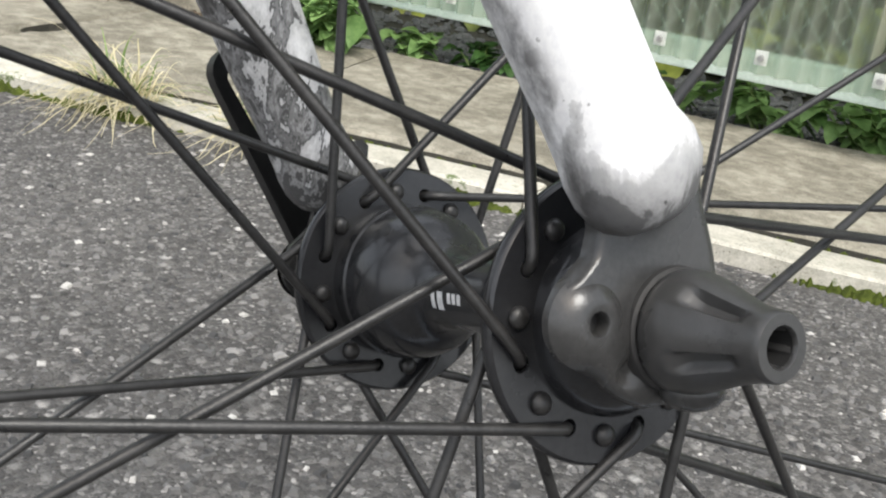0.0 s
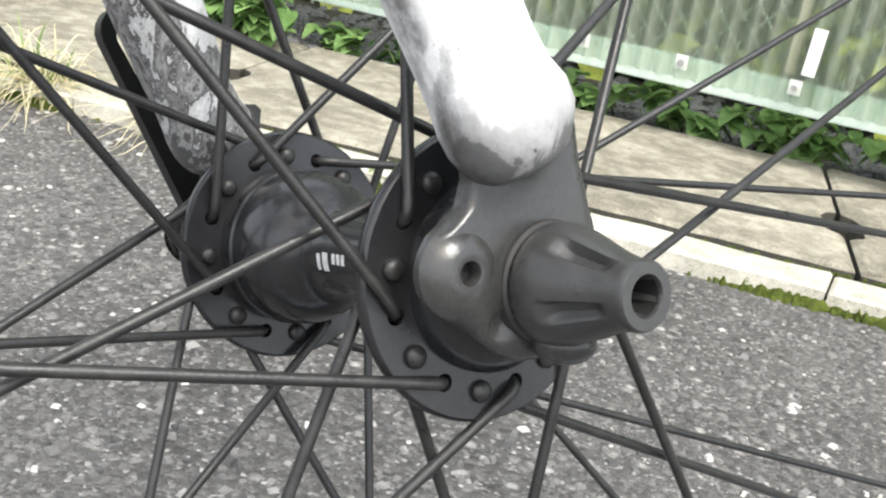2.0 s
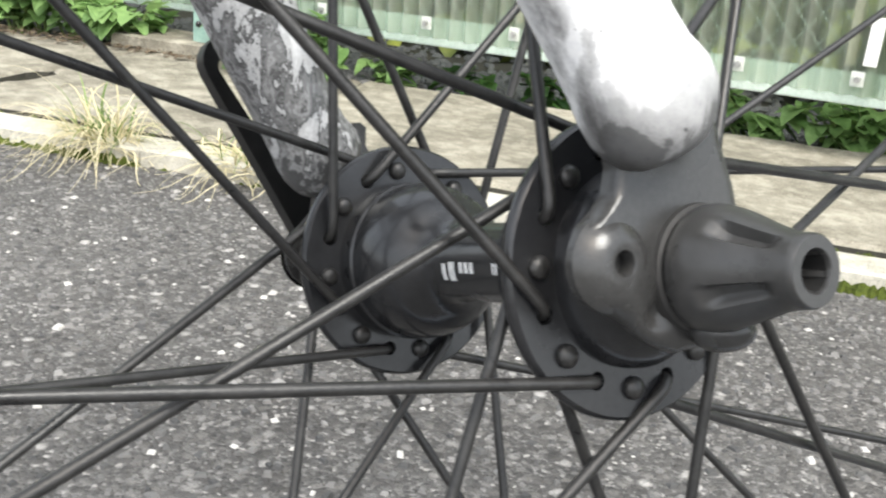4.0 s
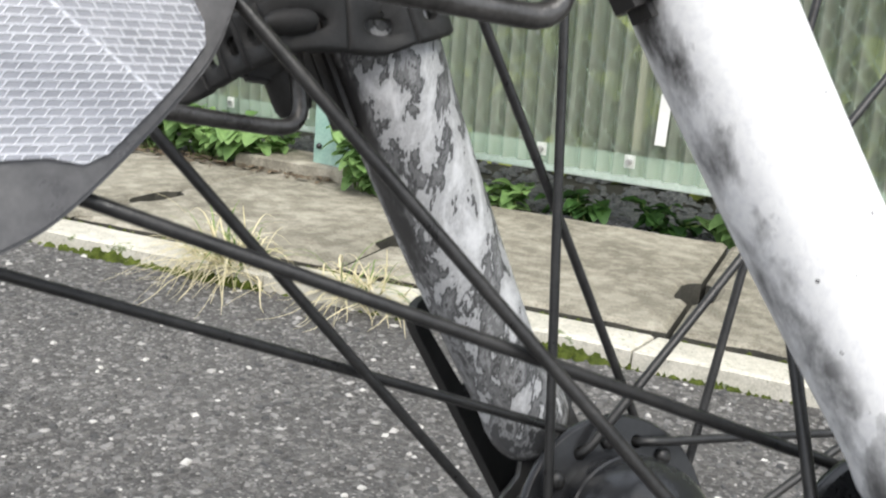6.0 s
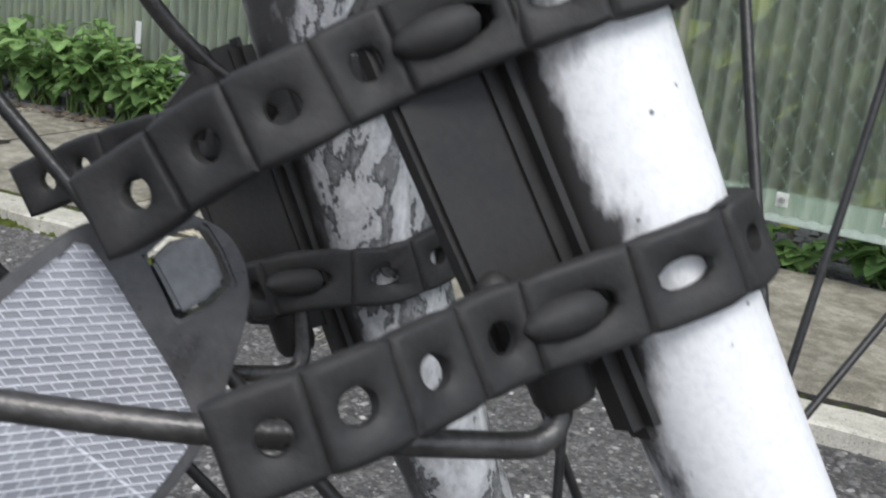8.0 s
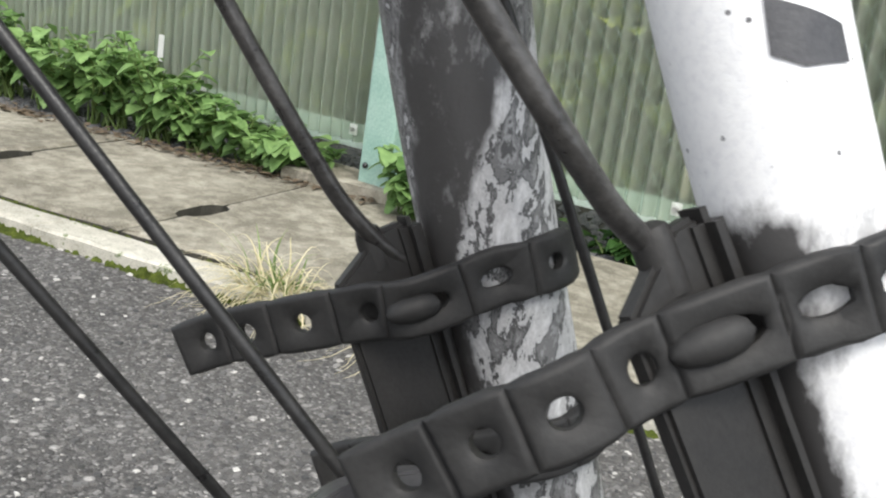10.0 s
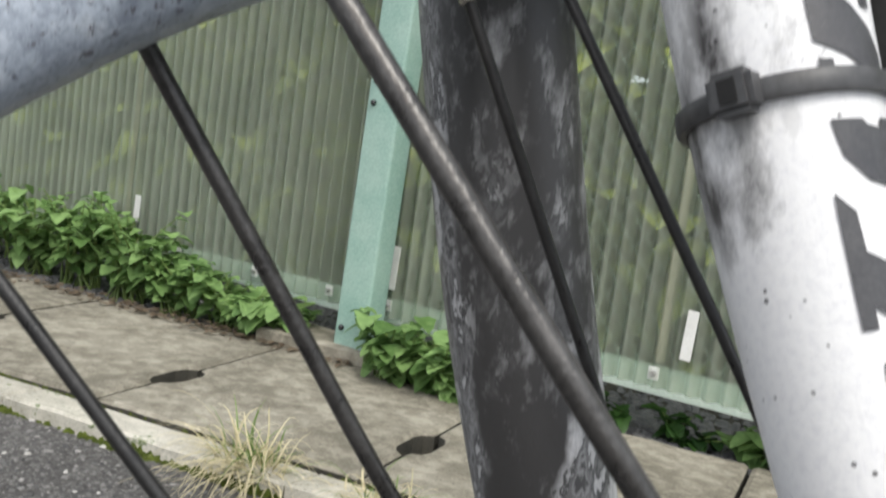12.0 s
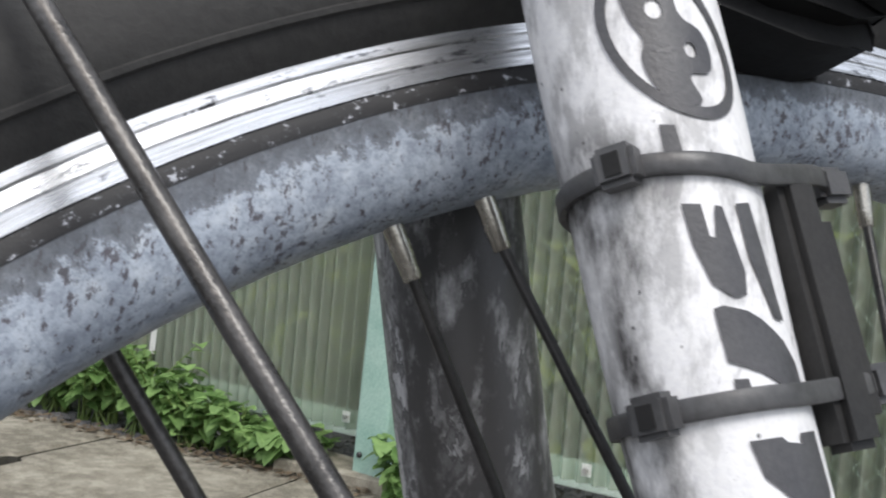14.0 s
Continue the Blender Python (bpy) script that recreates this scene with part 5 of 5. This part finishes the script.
def rp(u, v):
    p = O + U * u + V * v
    return (p.x, p.y)


def soften(loop, times=3):
    """Cuts the corners of an outline again and again until it is round."""
    for _ in range(times):
        out = []
        for p, q in zip(loop, loop[1:] + loop[:1]):
            out += [(p[0] * 0.78 + q[0] * 0.22, p[1] * 0.78 + q[1] * 0.22), (p[0] * 0.22 + q[0] * 0.78, p[1] * 0.22 + q[1] * 0.78)]
        loop = out
    return loop


body = soften([rp(*q) for q in [(0.1, -1.84), (1.4, -1.88), (2.6, -1.72), (4.6, -1.5), (5.6, -0.9), (5.4, 0.2), (4.4, 1.1), (3.6, 1.36), (2.8, 1.38), (1.5, 1.28), (0.6, 1.15), (-0.1, 0.8), (-0.95, 0.3), (-1.28, -0.15), (-1.36, -0.6), (-1.15, -1.1), (-0.7, -1.45), (-0.3, -1.72)]], 2)
hole = [rp(*q) for q in [(-0.42, -1.02), (-0.8, -1.02), (-1.18, -0.82), (-1.12, -0.45), (-0.97, -0.06), (-0.6, -0.06), (-0.17, -0.2), (-0.3, -0.6)]]
lens = soften([rp(*q) for q in [(-0.02, -1.64), (0.4, -1.68), (1.4, -1.7), (2.4, -1.56), (4.2, -1.35), (4.9, -0.9), (4.4, -0.2), (3.05, 0.65), (2.6, 1.18), (1.7, 1.12), (1.1, 1.06), (0.5, 0.9), (0.28, 0.2), (0.13, -0.6), (0.0, -1.2)]], 1)
bm = bmesh.new()
plate(bm, body, [hole], -0.25, 0.2, lambda u, v, w: cm(u, -1.95 + w, v), bevel=0.06)
part("housing", bm, M_REFLBODY, refl, "dull greyish plastic housing with a corner tab")
bm = bmesh.new()
plate(bm, lens, (), -0.29, -0.2, lambda u, v, w: cm(u, -1.95 + w, v), bevel=0.02)
part("lens", bm, M_REFL, refl, "clear prismatic lens with a fine grid")
bm = bmesh.new()
plate(bm, [rp(*q) for q in [(-0.44, -0.92), (-0.8, -0.93), (-1.1, -0.77), (-1.05, -0.45), (-0.92, -0.14), (-0.6, -0.14), (-0.26, -0.24), (-0.36, -0.6)]], (), -0.2, 0.15, lambda u, v, w: cm(u, -1.95 + w, v), bevel=0.05)
part("fastener", bm, M_REFLKNOB, refl, "square plastic spoke fastener")


# ---- cable ties, sensor and brake on the near leg ----
def tie(z, tilt, lift, lug_deg, label):
    th = thing("cable_tie", label, "cable tie", BIKE, group="cable ties on the fork leg")
    c, t_, rt, yb, r = leg_frame(NEAR, z)
    bm = bmesh.new()
    rows = []
    n = 44
    for k in range(n):
        a = 2 * math.pi * k / n
        out = rt * math.cos(a) + yb * math.sin(a)
        base = c + out * (r + 0.0002) + t_ * (tilt * math.cos(a)) / 100
        if math.cos(a) > 0.3:
            base += (rt * 0.011 + t_ * lift / 100) * ease((math.cos(a) - 0.3) / 0.5)
        rows.append([bm.verts.new(base + out * o / 100 + t_ * w / 100) for o, w in ((0, -0.145), (0.09, -0.145), (0.11, -0.11), (0.11, 0.11), (0.09, 0.145), (0, 0.145))])
    for k in range(n):
        p, q = rows[k], rows[(k + 1) % n]
        for j in range(5):
            bm.faces.new((p[j], p[j + 1], q[j + 1], q[j]))
    band = part("band", bm, M_TIE, th)
    a = radians(lug_deg)
    out = rt * math.cos(a) + yb * math.sin(a)
    m = Matrix((out.cross(t_), out, t_)).transposed().to_4x4()
    bm = bmesh.new()
    box(bm, (0.0058, 0.0042, 0.0054), Matrix.Translation(c + out * (r + 0.0022) + t_ * tilt * math.cos(a) / 100) @ m, 0.0008)
    hd = part("head", bm, M_TIE, band, "square cable tie head")
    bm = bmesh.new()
    # near-black block drawn for the shade in the head's slot
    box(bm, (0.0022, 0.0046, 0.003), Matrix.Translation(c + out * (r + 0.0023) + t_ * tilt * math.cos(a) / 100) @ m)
    part("slot", bm, M_HOLE_SHADE, hd)
    bm = bmesh.new()
    e = c + rt * (r + 0.012) + t_ * (lift + tilt) / 100 - yb * 0.006
    box(bm, (0.006, 0.005, 0.0055), Matrix.Translation(e) @ Matrix((rt, yb, t_)).transposed().to_4x4(), 0.001)
    part("tail", bm, M_TIE, band)


tie(19.78, -0.05, 0.05, -158, "dark grey cable tie round the lettered fork leg")
tie(22.62, -0.22, 0.22, -148, "dark grey cable tie round the fork leg below the round logo")

sens = thing("wheel_sensor", "black cycle computer sensor strapped to the fork leg", "sensor", BIKE)
c, t_, rt, yb, r = leg_frame(NEAR, 20.6)
m = Matrix((rt, yb, t_)).transposed().to_4x4()
bm = bmesh.new()
box(bm, (0.0105, 0.013, 0.0315), Matrix.Translation(c + rt * (r + 0.005) - yb * 0.003 + t_ * 0.0012) @ m, 0.0025)
part("case", bm, M_PLASTIC, sens)
bm = bmesh.new()
box(bm, (0.0065, 0.006, 0.0365), Matrix.Translation(c + rt * (r + 0.0012) - yb * 0.009 + t_ * 0.002) @ m, 0.0012)
part("mounting_foot", bm, M_RUBBER, sens)


def decal(poly, name, label="", holes=()):
    """A flat dark print laid on the near leg: an outline of (degrees round the leg, height along it)."""
    k = 20.0
    flat = bmesh.new()
    for lp in (poly, *holes):
        dense = []
        for p, q in zip(lp, lp[1:] + lp[:1]):
            m_ = max(1, int(max(abs(p[0] - q[0]) / 6, abs(p[1] - q[1]) / 0.4)))
            dense += [(p[0] + (q[0] - p[0]) * j / m_, p[1] + (q[1] - p[1]) * j / m_) for j in range(m_)]
        vs = [flat.verts.new((a, z * k, 0)) for a, z in dense]
        for a, b in zip(vs, vs[1:] + vs[:1]):
            flat.edges.new((a, b))
    bmesh.ops.triangle_fill(flat, use_beauty=True, edges=flat.edges[:])
    bmesh.ops.subdivide_edges(flat, edges=[e for e in flat.edges if abs(e.verts[0].co.x - e.verts[1].co.x) > 7], cuts=3, use_grid_fill=True)
    bmesh.ops.triangulate(flat, faces=flat.faces[:])
    flat.verts.index_update()
    bm = bmesh.new()
    made = []
    for v in flat.verts:
        c, t_, rt, yb, r = leg_frame(NEAR, v.co.y / k)
        a = radians(v.co.x)
        made.append(bm.verts.new(c + (rt * math.cos(a) + yb * math.sin(a)) * (r + 0.0003)))
    for f in flat.faces:
        bm.faces.new([made[v.index] for v in f.verts])
    flat.free()
    return part(name, bm, M_DECAL, legs[0], label)


# round emblem as plain shapes
def lean(loop):
    return [(a - 11 * (z - 24.4), z) for a, z in loop]


decal(lean(arc(-106, 24.4, 37, 0, 360, 40, ry=1.14)), "emblem_ring", "charcoal ring of the round emblem", [lean(arc(-106, 24.4, 31.5, 0, 360, 40, ry=0.98))])
decal(soften([(-131, 25.25), (-128, 24.69), (-121, 24.41), (-126, 24.13), (-121, 23.72), (-111, 23.46), (-94, 23.44), (-103, 23.89), (-86, 23.86), (-83, 24.2), (-87, 24.5), (-100, 24.66), (-100, 25.2)], 2), "emblem_shape", "",
      [arc(-113, 24.8, 5, 0, 360, 12, ry=0.14), arc(-97, 24.2, 3.6, 0, 360, 12, ry=0.11)])
# slanted blocks in place of the lettering
for poly in ([(-124, 23.26), (-115.7, 23.22), (-113.9, 22.65), (-123.5, 22.68)],
             [(-121.8, 22.22), (-120.3, 21.69), (-114.4, 21.18), (-103.6, 20.99), (-96.2, 21.01), (-93.8, 21.29), (-99.3, 22.12), (-103.6, 22.15), (-106.9, 21.74), (-110.3, 21.77), (-111.4, 22.18)],
             [(-90, 22.15), (-79.4, 22.17), (-71, 20.67), (-79, 20.7), (-88.6, 21.47)],
             [(-117, 20.9), (-111.5, 20.92), (-98, 20.82), (-89.6, 20.7), (-76, 20.43), (-68.3, 20.15), (-66, 19.67), (-78.5, 19.67), (-83.2, 19.87), (-97.4, 20.08), (-115.8, 20.26)],
             [(-115.2, 20.06), (-106.8, 20.04), (-105.5, 19.7), (-115, 19.72)],
             [(-115, 19.35), (-95.5, 19.33), (-92.3, 19.26), (-81.7, 19.21), (-81.5, 19.33), (-66, 19.33), (-64.6, 18.6), (-68, 18.5), (-76, 18.48), (-97.8, 18.62), (-111.3, 18.93)],
             [(-121, 18.53), (-111, 18.3), (-110, 17.85), (-92, 17.62), (-92, 18.0), (-82, 17.97), (-88.5, 16.97), (-95.5, 16.95), (-112.7, 17.24), (-113, 17.0), (-122, 17.01)],
             [(-114.6, 16.63), (-106.7, 16.73), (-85, 16.6), (-80, 15.9), (-100, 15.75), (-114.6, 15.78), (-108.5, 16.0), (-115.9, 16.21)],
             [(-124.9, 15.73), (-100, 15.5), (-80, 15.3), (-80, 14.9), (-110, 14.95), (-127.3, 15.14)]):
    decal(poly, "lettering_block", "charcoal block of the slanted lettering")

# ---- rim brake ----
brake = thing("rim_brake", "black rim brake arm with its pad against the rim", "brake", BIKE)
bm = bmesh.new()
plate(bm, [(-9.3, 27.15), (-8.6, 27.1), (-6.4, 27.05), (-5.3, 27.2), (-4.75, 27.4), (-4.7, 27.7), (-5.2, 28.6), (-7.0, 28.75), (-8.8, 28.4)], (), -2.75, -1.32, bevel=0.05)
pad = part("brake_pad", bm, M_PAD, brake, "black rubber brake pad")
bm = bmesh.new()
plate(bm, [(-9.0, 27.6), (-7.2, 27.45), (-5.6, 27.6), (-4.6, 28.0), (-4.5, 29.2), (-6.0, 29.4), (-8.9, 29.0)], (), -3.2, -2.74, bevel=0.06)
part("pad_holder", bm, M_PAD, brake)
bm = bmesh.new()
plate(bm, [(-6.4, 28.0), (-5.0, 27.75), (-4.45, 28.0), (-4.25, 28.6), (-4.6, 29.4), (-6.5, 30.8), (-8.6, 32.0), (-9.5, 31.2), (-8.0, 29.4)], (), -4.3, -3.2, bevel=0.12)
part("brake_arm", bm, M_PAD, brake)
bm = bmesh.new()
tube(bm, [cm(-5.2, -4.65, 28.7), cm(-5.2, -4.55, 28.7), cm(-5.2, -3.2, 28.7)], [0.003, 0.0042, 0.0042], 6)
part("pad_bolt", bm, M_BOLT, brake, "steel hexagon bolt")
